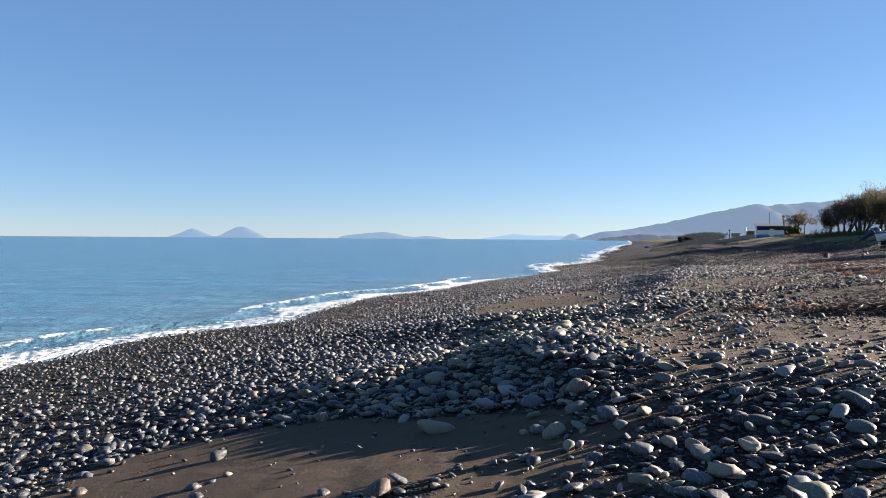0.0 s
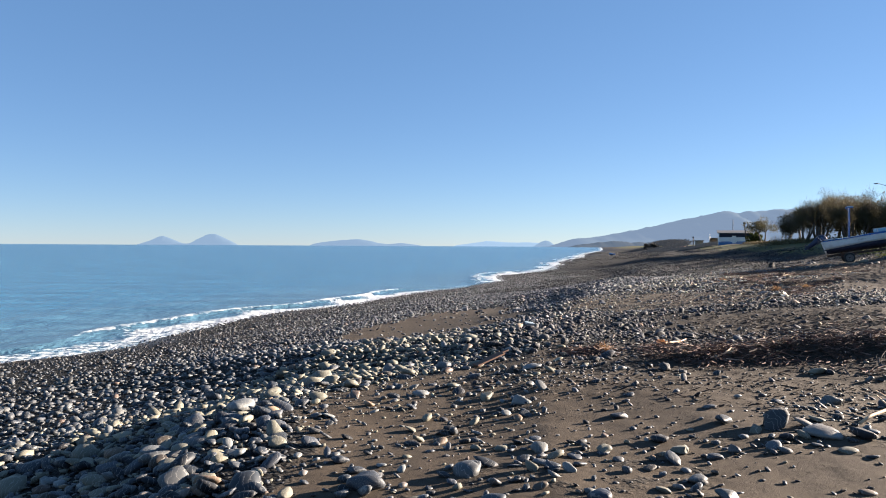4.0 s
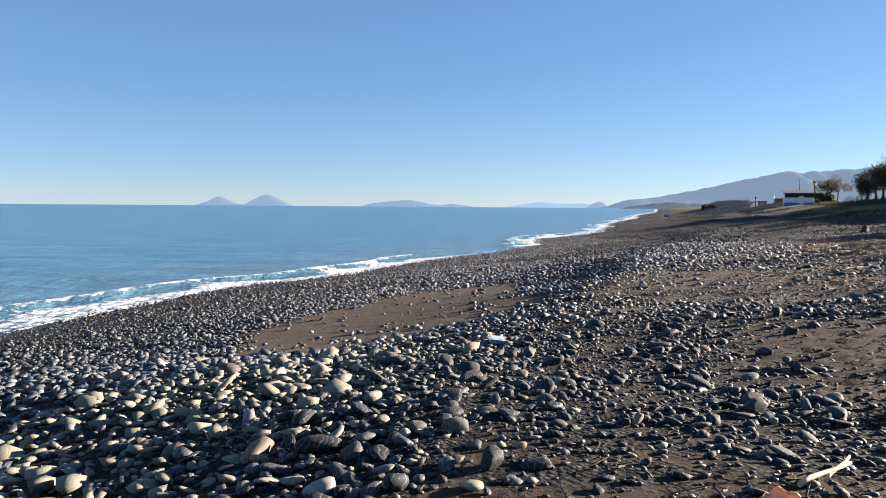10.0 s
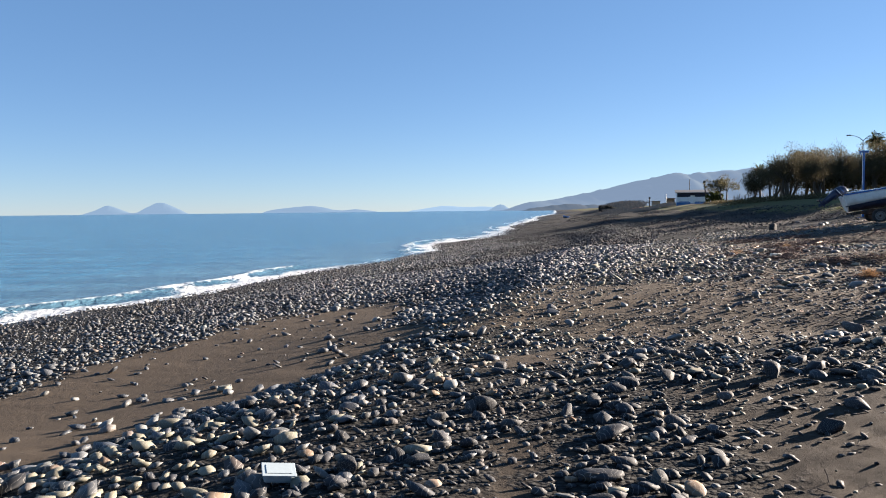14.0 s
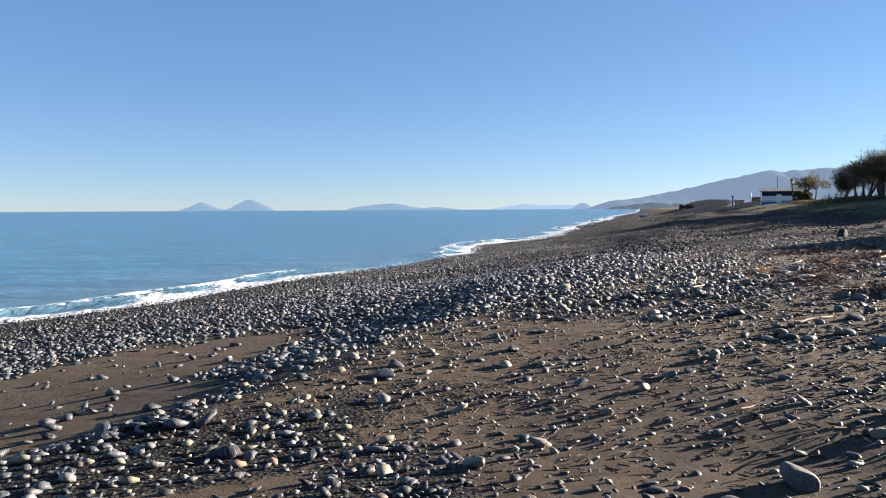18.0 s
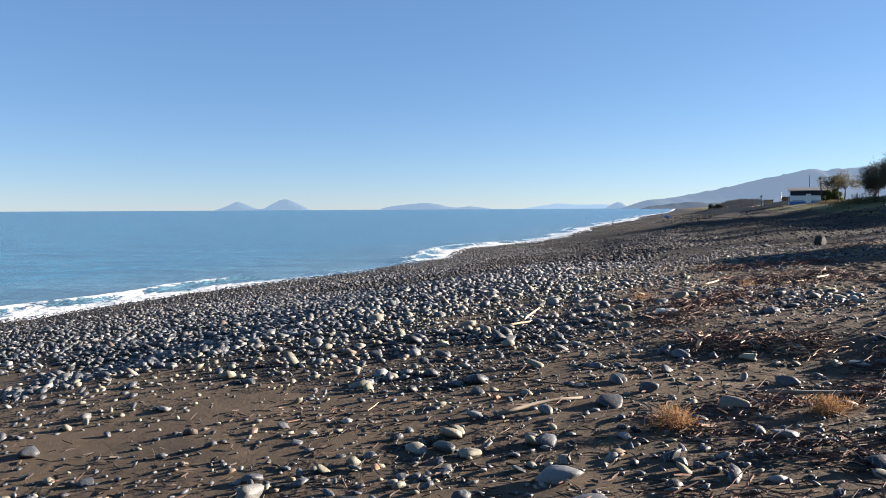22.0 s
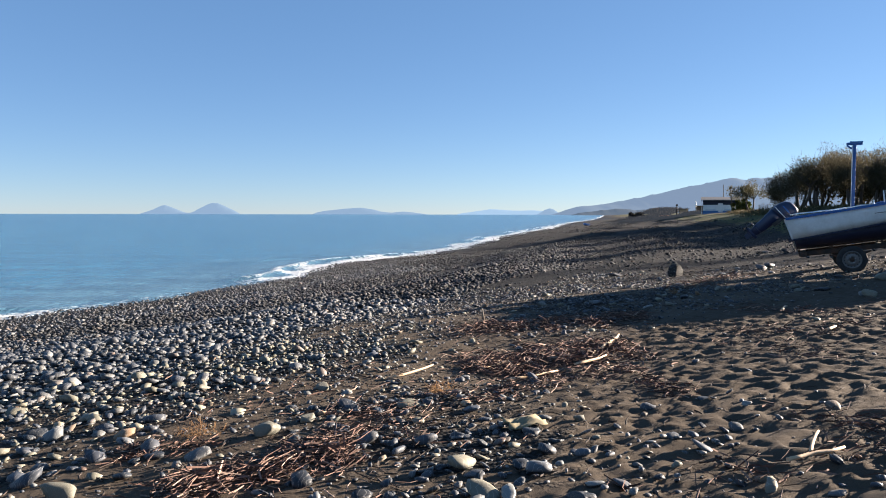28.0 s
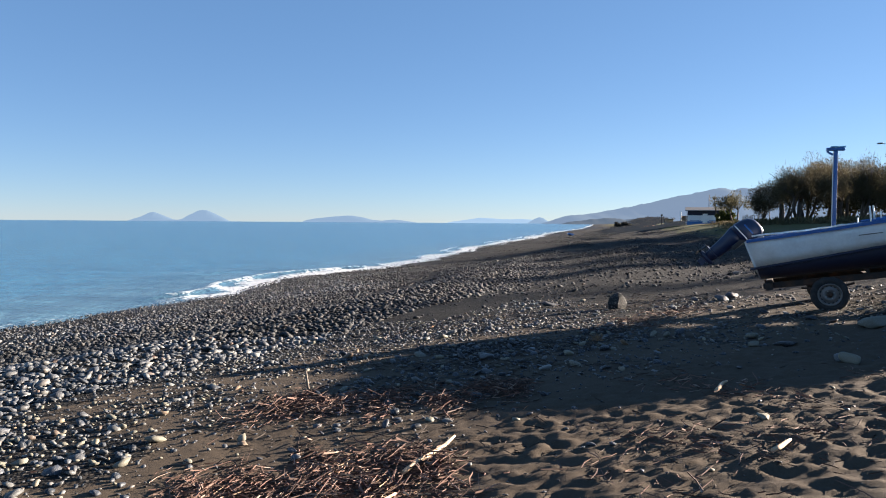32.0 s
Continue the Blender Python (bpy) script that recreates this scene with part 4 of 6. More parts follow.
    # rope along the near gunwale
    random.seed(5)
    pts = [(0.1 + 0.16 * i, -0.78 + random.uniform(-0.03, 0.03), 0.75 + random.uniform(0, 0.025)) for i in range(12)]
    part("rope", tube(pts, 0.016, 6), WHITE_PAINT, b, "whitish mooring rope along the gunwale")
    part("scrape_mark", box(1.95, -0.965, 0.56, 0.36, 0.012, 0.012, 0.003), BLACK, b)
    return b


def motor():
    """Outboard tilted up behind the transom: local z runs up the leg to the cowl."""
    m = thing("outboard_motor", 0, 0, 0, "dark blue outboard motor tilted up on the boat's transom", "outboard motor")
    at = Matrix.Translation(BOAT_AT + Vector((0, 0, 3.60))) @ pose(0, 0, 0, 0, 0, -28) @ pose(-0.38, 0, -0.04, 0, 48, 0) @ Matrix.Scale(0.88, 4)
    m.matrix_world = at
    prof = [(-0.66, 0.05, 0.11), (-0.5, 0.06, 0.14), (-0.2, 0.09, 0.16), (0.02, 0.12, 0.19), (0.16, 0.14, 0.22)]
    rows = [[(dx * math.cos(a) * 1.0 - 0.02, dy * math.sin(a), z) for a in [k * math.pi / 6 for k in range(12)]] for z, dy, dx in prof]
    bm = loft(rows, True)
    bmesh.ops.contextual_create(bm, geom=[e for e in bm.edges if e.is_boundary])
    part("leg", bm, MOTOR_BLUE, m)
    prof = [(0.14, 0.15, 0.20, 0.0), (0.22, 0.19, 0.25, 0.02), (0.38, 0.195, 0.26, 0.05), (0.52, 0.175, 0.23, 0.08), (0.60, 0.13, 0.17, 0.10), (0.625, 0.05, 0.07, 0.11)]
    rows = []
    for z, dy, dx, off in prof:
        rows.append([(off + dx * (abs(math.cos(a)) ** 0.7) * (1 if math.cos(a) > 0 else -1), dy * (abs(math.sin(a)) ** 0.7) * (1 if math.sin(a) > 0 else -1), z) for a in [k * math.pi / 10 for k in range(20)]])
    bm = loft(rows, True)
    bmesh.ops.contextual_create(bm, geom=[e for e in bm.edges if e.is_boundary])
    cowl = part("cowl", bm, MOTOR_BLUE, m, "glossy dark blue engine cowl")
    for sgn in (-1, 1):
        part("cowl_band", box(0.0, sgn * 0.186, 0.235, 0.40, 0.012, 0.022, 0.004), WHITE_PAINT, cowl, "pale band round the cowl's lower edge")
        part("cowl_stripe", box(0.05, sgn * 0.192, 0.40, 0.26, 0.010, 0.030, 0.004), BLUE_PAINT, cowl, "blue decal stripe")
    part("cavitation_plate", box(-0.05, 0, -0.50, 0.34, 0.20, 0.016, 0.005), MOTOR_BLUE, m)
    bm = lathe([(0.0, -0.20), (0.035, -0.17), (0.055, -0.08), (0.058, 0.08), (0.045, 0.18), (0.0, 0.21)], "X", 14)
    bmesh.ops.translate(bm, vec=(-0.06, 0, -0.68), verts=bm.verts)
    part("gearcase", bm, MOTOR_BLUE, m)
    part("skeg", box(-0.05, 0, -0.80, 0.14, 0.018, 0.16, 0.006), MOTOR_BLUE, m)
    prop = part("propeller", tube([(-0.30, 0, -0.68), (-0.22, 0, -0.68)], 0.035, 10), BLACK, m)
    for k in range(3):
        rot = Matrix.Rotation(k * 2.094, 4, "X")
        bl = box(0, 0, 0.10, 0.012, 0.09, 0.16, 0.005, None, Matrix.Rotation(0.5, 4, "Z"))
        bmesh.ops.transform(bl, matrix=Matrix.Translation((-0.26, 0, -0.68)) @ rot, verts=bl.verts)
        part("blade", bl, BLACK, prop)
    part("bracket", box(0.16, 0, 0.02, 0.10, 0.26, 0.30, 0.02), BLACK, m)
    part("tiller", tube([(0.2, 0.05, 0.22), (0.45, 0.08, 0.26), (0.62, 0.08, 0.25)], [0.03, 0.024, 0.028], 8), BLACK, m)
    return m


def wheel(parent, x, y, z):
    t = part("wheel", lathe([(0.165, -0.07), (0.19, -0.085), (0.245, -0.085), (0.266, -0.06), (0.27, 0.0), (0.266, 0.06), (0.245, 0.085), (0.19, 0.085), (0.165, 0.07), (0.165, -0.07)], "Y", 40), RUBBER, parent, "worn black tyre on a pale steel rim")
    t.location = (x, y, z)
    t.scale = (1.14, 1.14, 1.14)
    bm = lathe([(0.168, -0.07), (0.172, -0.086), (0.155, -0.082), (0.142, -0.05), (0.120, -0.046), (0.100, -0.066), (0.06, -0.070), (0.05, -0.055), (0.0, -0.055)], "Y", 40)
    part("rim", bm, RIM, t)
    for k in range(14):
        a = k * 2 * math.pi / 14
        h = box(0, 0, 0, 0.030, 0.008, 0.014, 0.003, None, Matrix.Rotation(-a - math.pi / 2, 4, "Y"))
        bmesh.ops.translate(h, vec=(0.131 * math.cos(a), -0.055, 0.131 * math.sin(a)), verts=h.verts)
        part("rim_slot", h, BLACK, t)
    part("hub", lathe([(0.0, -0.095), (0.03, -0.092), (0.038, -0.07), (0.04, -0.05)], "Y", 16), RUSTY, t)
    for k in range(4):
        a = k * math.pi / 2 + 0.4
        n = tube([(0.062 * math.cos(a), -0.06, 0.062 * math.sin(a)), (0.062 * math.cos(a), -0.082, 0.062 * math.sin(a))], 0.011, 6)
        part("wheel_nut", n, STEEL, t)
    return t


def trailer():
    t = thing("boat_trailer", BOAT_AT.x, BOAT_AT.y, 2.68, "rusty steel boat trailer carrying the white boat", "trailer")
    t.matrix_world = pose(BOAT_AT.x, BOAT_AT.y, 2.68, 0, PITCH, -28)
    for y in (-0.55, 0.55):
        part("rail", box(3.5, y, 0.0, 6.6, 0.07, 0.11, 0.008), RUSTY, t)
        part("bunk", box(3.1, y * 0.8, 0.16, 5.0, 0.10, 0.08, 0.01), RUSTY, t)
        for s in (0.9, 1.9, 2.9, 3.9, 5.0):
            part("bunk_post", box(s, y * 0.85, 0.09, 0.05, 0.05, 0.10, 0.006), RUSTY, t)
    for s in (0.3, 1.9, 3.4, 4.9):
        part("cross_member", box(s, 0, -0.01, 0.08, 1.15, 0.08, 0.008), RUSTY, t)
    part("tail_bar", box(0.3, 0, 0.0, 0.12, 1.7, 0.12, 0.01), RUSTY, t)
    part("drawbar", box(7.4, 0, 0.0, 1.6, 0.09, 0.10, 0.01), RUSTY, t)
    part("axle", tube([(1.24, -0.83, -0.20), (1.24, 0.83, -0.20)], 0.035, 10), RUSTY, t)
    for y in (-0.62, 0.62):
        part("leaf_spring", loft_spring(1.24, y), RUSTY, t)
    wheel(t, 1.24, -0.90, -0.225)
    w = wheel(t, 1.24, 0.90, -0.225)
    w.rotation_euler = (0, 0, math.pi)
    for s in (3.38, 5.2):
        for y in (-0.80, 0.80):
            part("side_guide", box(s, y, 0.26, 0.07, 0.05, 0.62, 0.008), WOOD_GREY, t, "grey upright side guide")
        part("guide_bar", box(s, 0, -0.02, 0.07, 1.65, 0.06, 0.008), RUSTY, t)
    for s in (2.2, 2.9, 3.7):
        r = lathe([(0.0, -0.07), (0.045, -0.07), (0.035, 0.0), (0.045, 0.07), (0.0, 0.07)], "Y", 12)
        bmesh.ops.translate(r, vec=(s, 0, 0.09), verts=r.verts)
        part("keel_roller", r, BLACK, t)
    part("jockey_leg", tube([(7.8, 0, 0.05), (7.8, 0, -0.45)], 0.03, 8), STEEL, t)
    return t


def loft_spring(s, y):
    bm = bmesh.new()
    for k, (ln, z) in enumerate(((0.42, -0.09), (0.32, -0.115), (0.22, -0.14))):
        pts = [(s + u * ln, y, z - 0.05 * (1 - u * u)) for u in (-1, -0.6, -0.2, 0.2, 0.6, 1)]
        tube(pts, 0.022, 6, bm)
    return bm


boat()
motor()
trailer()

# ---- blue post with a T-shaped head ----
z0 = gz(30.5, 47.6)
p = thing("beach_post", 30.5, 47.6, z0 - 0.1, "tall blue-painted steel post with a flat T-shaped head", "post", rz=-20)
part("shaft", box(0, 0, (5.95 - z0) / 2, 0.10, 0.11, 5.95 - z0, 0.02), BLUE_PAINT, p)
# highlight on the post's left edge, added as a white strip
part("shaft_edge", box(-0.060, -0.035, (6.0 - z0) / 2, 0.018, 0.03, 5.9 - z0, 0.004), WHITE_PAINT, p, "pale strip put on as the highlight along the shaft's edge")
part("head", box(0.0, 0, 5.98 - z0, 0.44, 0.14, 0.08, 0.015), BLUE_PAINT, p, "flat blue cross arm")
part("head_cap", box(0.06, 0, 6.045 - z0, 0.36, 0.12, 0.035, 0.01), PALE_BLUE, p)
part("bracket", box(-0.14, 0, 5.88 - z0, 0.18, 0.05, 0.05, 0.01, None, Matrix.Rotation(0.6, 4, "Y")), BLUE_PAINT, p)
part("foot_plate", box(0, 0, 0.06, 0.36, 0.36, 0.03, 0.006), BLUE_PAINT, p)


# ---- trees ----
def leaf_cloud(centres, radius, count, ln, wd, rngt, droop=0.0):
    """Small two-triangle leaves or twigs round some centres."""
    c = np.repeat(np.asarray(centres), count, 0)
    n = len(c)
    d = rngt.normal(0, 1, (n, 3))
    d /= np.linalg.norm(d, axis=1, keepdims=True)
    r = radius * rngt.uniform(0.25, 1.0, (n, 1)) ** 0.6
    pos = c + d * r * np.array([1, 1, 0.75])
    ax = d * 0.7 + rngt.normal(0, 0.5, (n, 3)) + np.array([0, 0, 0.45 - droop])
    ax /= np.linalg.norm(ax, axis=1, keepdims=True)
    sd = np.cross(ax, rngt.normal(0, 1, (n, 3)))
    sd /= np.linalg.norm(sd, axis=1, keepdims=True) + 1e-6
    l = ln * rngt.uniform(0.6, 1.4, (n, 1))
    w = wd * rngt.uniform(0.6, 1.4, (n, 1))
    q = np.stack([pos, pos + ax * l * 0.55 + sd * w, pos + ax * l, pos + ax * l * 0.5 - sd * w], 1)
    return q.reshape(-1, 3), np.arange(n * 4).reshape(n, 4)


def tree(name, x, y, h, spread, seed, mat, label, category="tree", trunks=2, clumps=26, count=150, ln=0.42, wd=0.05, low=0.28, group="", shoots=0):
    rt = np.random.default_rng(seed)
    z = gz(x, y) - 0.1
    t = thing(name, x, y, z, label, category, group)
    bm, tips = bmesh.new(), []
    for k in range(trunks):
        a = rt.uniform(0, 6.28)
        lean = rt.uniform(0.05, 0.22) * h
        base = Vector((0.25 * math.cos(a), 0.25 * math.sin(a), 0)) * (0.4 if trunks == 1 else 1)
        fork = base + Vector((lean * math.cos(a), lean * math.sin(a), h * rt.uniform(0.28, 0.42)))
        mid = base.lerp(fork, 0.5) + Vector((rt.normal(0, 0.12), rt.normal(0, 0.12), 0))
        r = 0.030 * h * (1.2 if trunks == 1 else 0.85)
        tube([base, mid, fork], [r, r * 0.8, r * 0.62], 7, bm)
        for j in range(5 if trunks > 1 else 8):
            b = rt.uniform(0, 6.28)
            out = spread * rt.uniform(0.35, 0.95)
            tip = Vector((fork.x + out * math.cos(b), fork.y + out * math.sin(b), h * rt.uniform(0.5, 0.82)))
            el = fork.lerp(tip, 0.5) + Vector((rt.normal(0, 0.2), rt.normal(0, 0.2), rt.uniform(-0.1, 0.3)))
            tube([fork, el, tip], [r * 0.45, r * 0.3, r * 0.12], 5, bm)
            tips.append((tip, el))
            for i in range(2):
                tw = el.lerp(tip, rt.uniform(0.2, 0.8))
                e2 = tw + Vector((rt.normal(0, 0.5), rt.normal(0, 0.5), rt.uniform(0.2, 0.9)))
                tube([tw, e2], [r * 0.16, r * 0.05], 4, bm, False)
    part("trunk", bm, BARK, t, "dark forked trunk with limbs")
    cs = []
    for i in range(clumps):
        tip, el = tips[i % len(tips)]
        q = el.lerp(tip, rt.uniform(-0.15, 1.12))
        zz = q.z + rt.normal(0, 0.35) if i % 5 or not shoots else rt.uniform(low, 0.55) * h
        cs.append((q.x + rt.normal(0, 0.3), q.y + rt.normal(0, 0.3), max(low * h, zz)))
    v, f = leaf_cloud(cs, 0.16 * h * 0.85, count, ln, wd, rt)
    if shoots:
        # thin upright shoots that fray the outline
        n = shoots
        q = np.array(cs)[rt.integers(0, len(cs), n)] + rt.normal(0, 0.06 * h, (n, 3))
        up = np.stack([rt.normal(0, 0.28, n), rt.normal(0, 0.28, n), np.ones(n)], -1) * rt.uniform(0.25, 0.7, (n, 1))
        sd = np.stack([rt.normal(0, 1, n), rt.normal(0, 1, n), np.zeros(n)], -1)
        sd = 0.016 * sd / np.linalg.norm(sd, axis=1, keepdims=True)
        w2 = np.stack([q - sd, q + sd, q + up * 0.7 + sd * 0.8, q + up], 1).reshape(-1, 3)
        f = np.concatenate([f, np.arange(n * 4).reshape(n, 4) + len(v)])
        v = np.concatenate([v, w2])
    cr = new("crown", mesh_from("crown", v, f, mat))
    cr.parent = t
    return t


GROVE = "feathery brown-green tamarisk tree in the roadside grove"
rt = np.random.default_rng(31)
for i, (x, y, h) in enumerate(((63.3, 117.3, 4.9), (63.6, 112.0, 6.7), (62.6, 106.5, 7.4), (64.0, 101.0, 7.3), (63.0, 96.0, 6.5), (64.6, 91.5, 6.2), (63.6, 86.5, 6.6), (65.0, 82.0, 7.4), (64.0, 77.0, 7.6),
                               (65.2, 72.0, 8.4), (67.6, 114.0, 7.4), (68.5, 107.0, 8.1), (68.2, 98.5, 6.4), (69.4, 89.5, 8.6), (69.0, 80.5, 8.8), (72.5, 117.5, 9.0), (74.0, 95.0, 8.6), (72.8, 85.0, 9.2), (67.0, 66.0, 9.0), (66.0, 60.5, 9.2), (66.5, 56.0, 9.4), (78.5, 124.5, 9.4), (84.0, 131.0, 9.6))):
    tree("tamarisk_tree", x, y, h * 1.08, 0.40 * h, 100 + i, TAMARISK, GROVE, trunks=3 if i % 3 else 2, clumps=50, count=200, ln=0.22, wd=0.027, low=0.26, group="roadside grove", shoots=900)
tree("olive_tree", 70.4, 138.5, 6.2, 2.8, 301, OLIVE_LEAF, "small grey-green feathery tree standing alone beside the shack", trunks=2, clumps=26, count=120, ln=0.34, wd=0.04, low=0.45, shoots=160)
tree("shrub", 72.2, 145.0, 1.9, 1.7, 303, GREEN_LEAF, "green leafy shrub beside the shack", "shrub", trunks=3, clumps=22, count=130, ln=0.35, wd=0.07, low=0.12)
tree("shrub", 74.6, 150.0, 1.7, 1.6, 304, GREEN_LEAF, "low green shrub beside the shack", "shrub", trunks=3, clumps=18, count=130, ln=0.35, wd=0.07, low=0.1)
tree("shrub", 90.0, 262.0, 3.4, 2.4, 305, FAR_LEAF, "rounded reddish bare-looking bush farther along the beach", "shrub", trunks=3, clumps=26, count=120, ln=0.6, wd=0.1, low=0.15)


def palm(x, y, top, seed):
    rt = np.random.default_rng(seed)
    z = gz(x, y) - 0.1
    h = top - z - 1.3
    t = thing("palm_tree", x, y, z, "tall date palm rising above the roadside trees", "palm tree", "palms")
    pts = [(0.1 * math.sin(k), 0.08 * math.cos(k * 1.3), h * k / 8) for k in range(9)]
    part("trunk", tube(pts, [0.26 - 0.008 * k for k in range(9)], 10), BARK, t, "rough brown palm trunk")
    for k in range(60):
        a, el = rt.uniform(0, 6.28), rt.uniform(-0.55, 1.35)
        ln = rt.uniform(1.5, 2.1)
        bm = bmesh.new()
        prev = None
        p = Vector((0, 0, h))
        d = Vector((math.cos(a) * math.cos(el), math.sin(a) * math.cos(el), math.sin(el)))
        side = Vector((-math.sin(a), math.cos(a), 0))
        spine = [p.copy()]
        for i in range(7):
            p = p + d * ln / 7
            d = (d + Vector((0, 0, -0.16))).normalized()
            spine.append(p.copy())
        for i in range(1, 8):
            for sgn in (-1, 1):
                for half in (0.0, 0.33, 0.66):
                    c = spine[i - 1].lerp(spine[i], half)
                    w = 0.48 * math.sin(math.pi * (0.12 + 0.82 * (i + half) / 8.2))
                    tip = c + side * sgn * w + d * 0.22 + Vector((0, 0, -0.18 * w))
                    q = [bm.verts.new(c), bm.verts.new(c + d * 0.10), bm.verts.new(tip)]
                    bm.faces.new(q)
        tube(spine, [0.028 - 0.003 * i for i in range(8)], 3, bm, False)
        part("frond", bm, PALM_LEAF, t)
    return t


for x, y, top, s in ((90.3, 125.6, 15.4, 1), (78.6, 105.2, 14.1, 2), (92.0, 156.0, 13.0, 3), (89.0, 159.0, 12.0, 4)):
    palm(x, y, top, s)

# ---- street lamps ----
def street_lamp(x, y, top, rz):
    z = gz(x, y) - 0.1
    h = top - z
    t = thing("street_lamp", x, y, z, "tall grey street lamp with two curved arms", "street lamp", "street lamps", rz)
    part("column", tube([(0, 0, 0), (0, 0, h * 0.5), (0, 0, h - 0.7)], [0.10, 0.08, 0.055], 10), STEEL, t)
    for sgn in (-1, 1):
        arm = part("arm", tube([(0, 0, h - 0.8), (sgn * 0.4, 0, h - 0.42), (sgn * 0.9, 0, h - 0.15), (sgn * 1.45, 0, h)], [0.05, 0.045, 0.04, 0.035], 8), STEEL, t)
        bm = loft([[(sgn * (1.38 + u * 0.6), w * math.cos(a), h + 0.02 + hh * math.sin(a)) for a in [k * math.pi / 5 for k in range(10)]] for u, w, hh in ((0, 0.06, 0.05), (0.2, 0.14, 0.08), (0.8, 0.15, 0.09), (1.0, 0.05, 0.04))], True)
        bmesh.ops.contextual_create(bm, geom=[e for e in bm.edges if e.is_boundary])
        part("lamp_head", bm, STEEL, arm, "grey lamp head, unlit")
    return t


street_lamp(71.6, 103.4, 12.7, -38)
street_lamp(99.0, 168.0, 13.5, -38)

# ---- shack and its surroundings ----
def shack():
    x, y = 78.6, 168.9
    z = 3.75
    t = thing("beach_shack", x, y, z - 0.5, "low flat-roofed beach shack, white above and blue below", "shack", rz=-22)
    part("base_wall", box(0, 0, 0.50, 6.8, 4.0, 1.30, 0.02), WALL_BLUE, t, "blue painted lower wall")
    part("upper_wall", box(0, 0, 2.2, 6.7, 3.9, 2.3, 0.02), WALL_WHITE, t, "white painted upper wall")
    # shade of the roof overhang, laid on the wall as a navy strip
    part("eave_shade", box(0, -1.975, 2.84, 6.74, 0.05, 1.04, 0.01), NAVY_PAINT, t, "navy strip painted as the shade under the eaves")
    roof = part("roof", box(0, -0.2, 3.62, 7.6, 5.2, 0.12, 0.02, None, Matrix.Rotation(0.13, 4, "X")), ROOF_GREY, t, "grey sheet roof with overhang")
    part("fascia", box(0, -2.80, 3.26, 7.6, 0.06, 0.10, 0.01), STEEL, roof)
    for sx in (-1.9, 1.6):
        s = part("shutter", box(sx, -1.99, 1.80, 1.9, 0.06, 0.90, 0.01), WALL_WHITE, t, "closed white shutter")
        part("shutter_frame", box(sx, -2.01, 1.32, 2.0, 0.08, 0.08, 0.01), WALL_BLUE, s)
    part("door", box(-0.1, -1.985, 1.75, 0.9, 0.05, 1.8, 0.01), WALL_WHITE, t)
    for sx in (-3.6, 3.6):
        part("roof_post", box(sx, -2.5, 1.9, 0.10, 0.10, 3.0, 0.01), WALL_WHITE, t)


shack()


def pole(x, y, h, r, mat, label, lean=0.0, top=None):
    z = gz(x, y) - 0.2
    t = thing("wooden_pole", x, y, z, label, "pole")
    part("shaft", tube([(0, 0, 0), (lean * 0.5, 0, h * 0.5), (lean, 0, h)], [r, r * 0.9, r * 0.75], 8), mat, t)
    if top:
        part("pole_head", box(lean, 0, h, 0.4, 0.3, 0.4, 0.05), mat, t, top)
    return t


pole(72.6, 150.0, 4.5, 0.13, BARK, "dark leaning wooden pole with a small box on top", -0.5, "dark box on the pole")
pole(94.4, 204.0, 7.2, 0.10, BARK, "thin tall utility pole behind the shack")
for i in range(9):
    pole(71.2 + 0.55 * i + (0.4 if i % 3 == 0 else 0), 133.6 - 1.0 * i, 1.5 + 0.5 * ((i * 7) % 4) / 3, 0.08, WOOD_GREY, "short weathered fence post by the roadside trees")


def hut(x, y, w, d, h, rz, wall, roofm, label):
    z = gz(x, y) - 0.2
    t = thing("beach_hut", x, y, z, label, "hut", "huts", rz)
    for sx in (-1, 1):
        for sy in (-1, 1):
            part("corner_post", box(sx * w / 2, sy * d / 2, h / 2, 0.14, 0.14, h, 0.015), WOOD_GREY, t)
    part("roof", box(0, 0, h + 0.06, w + 0.6, d + 0.6, 0.12, 0.02), roofm, t)
    part("back_wall", box(0, d / 2 - 0.05, h * 0.5, w, 0.1, h, 0.01), wall, t)
    part("low_wall", box(-w * 0.2, -d / 2 + 0.05, h * 0.25, w * 0.6, 0.1, h * 0.5, 0.01), wall, t)
    return t


hut(81.3, 196.0, 1.9, 2.0, 1.7, -20, MIXED, WOOD_GREY, "small brownish open hut with a flat wooden roof")
hut(86.2, 198.0, 2.0, 2.4, 1.9, -20, WOOD_GREY, WOOD_GREY, "weathered wooden frame shelter beside the shack")
pole(79.6, 196.0, 3.0, 0.14, BARK, "dark wooden post with a ragged dark head", 0.0, "ragged dark head")
pole(84.2, 196.0, 3.1, 0.13, WALL_WHITE, "whitish post beside the huts")


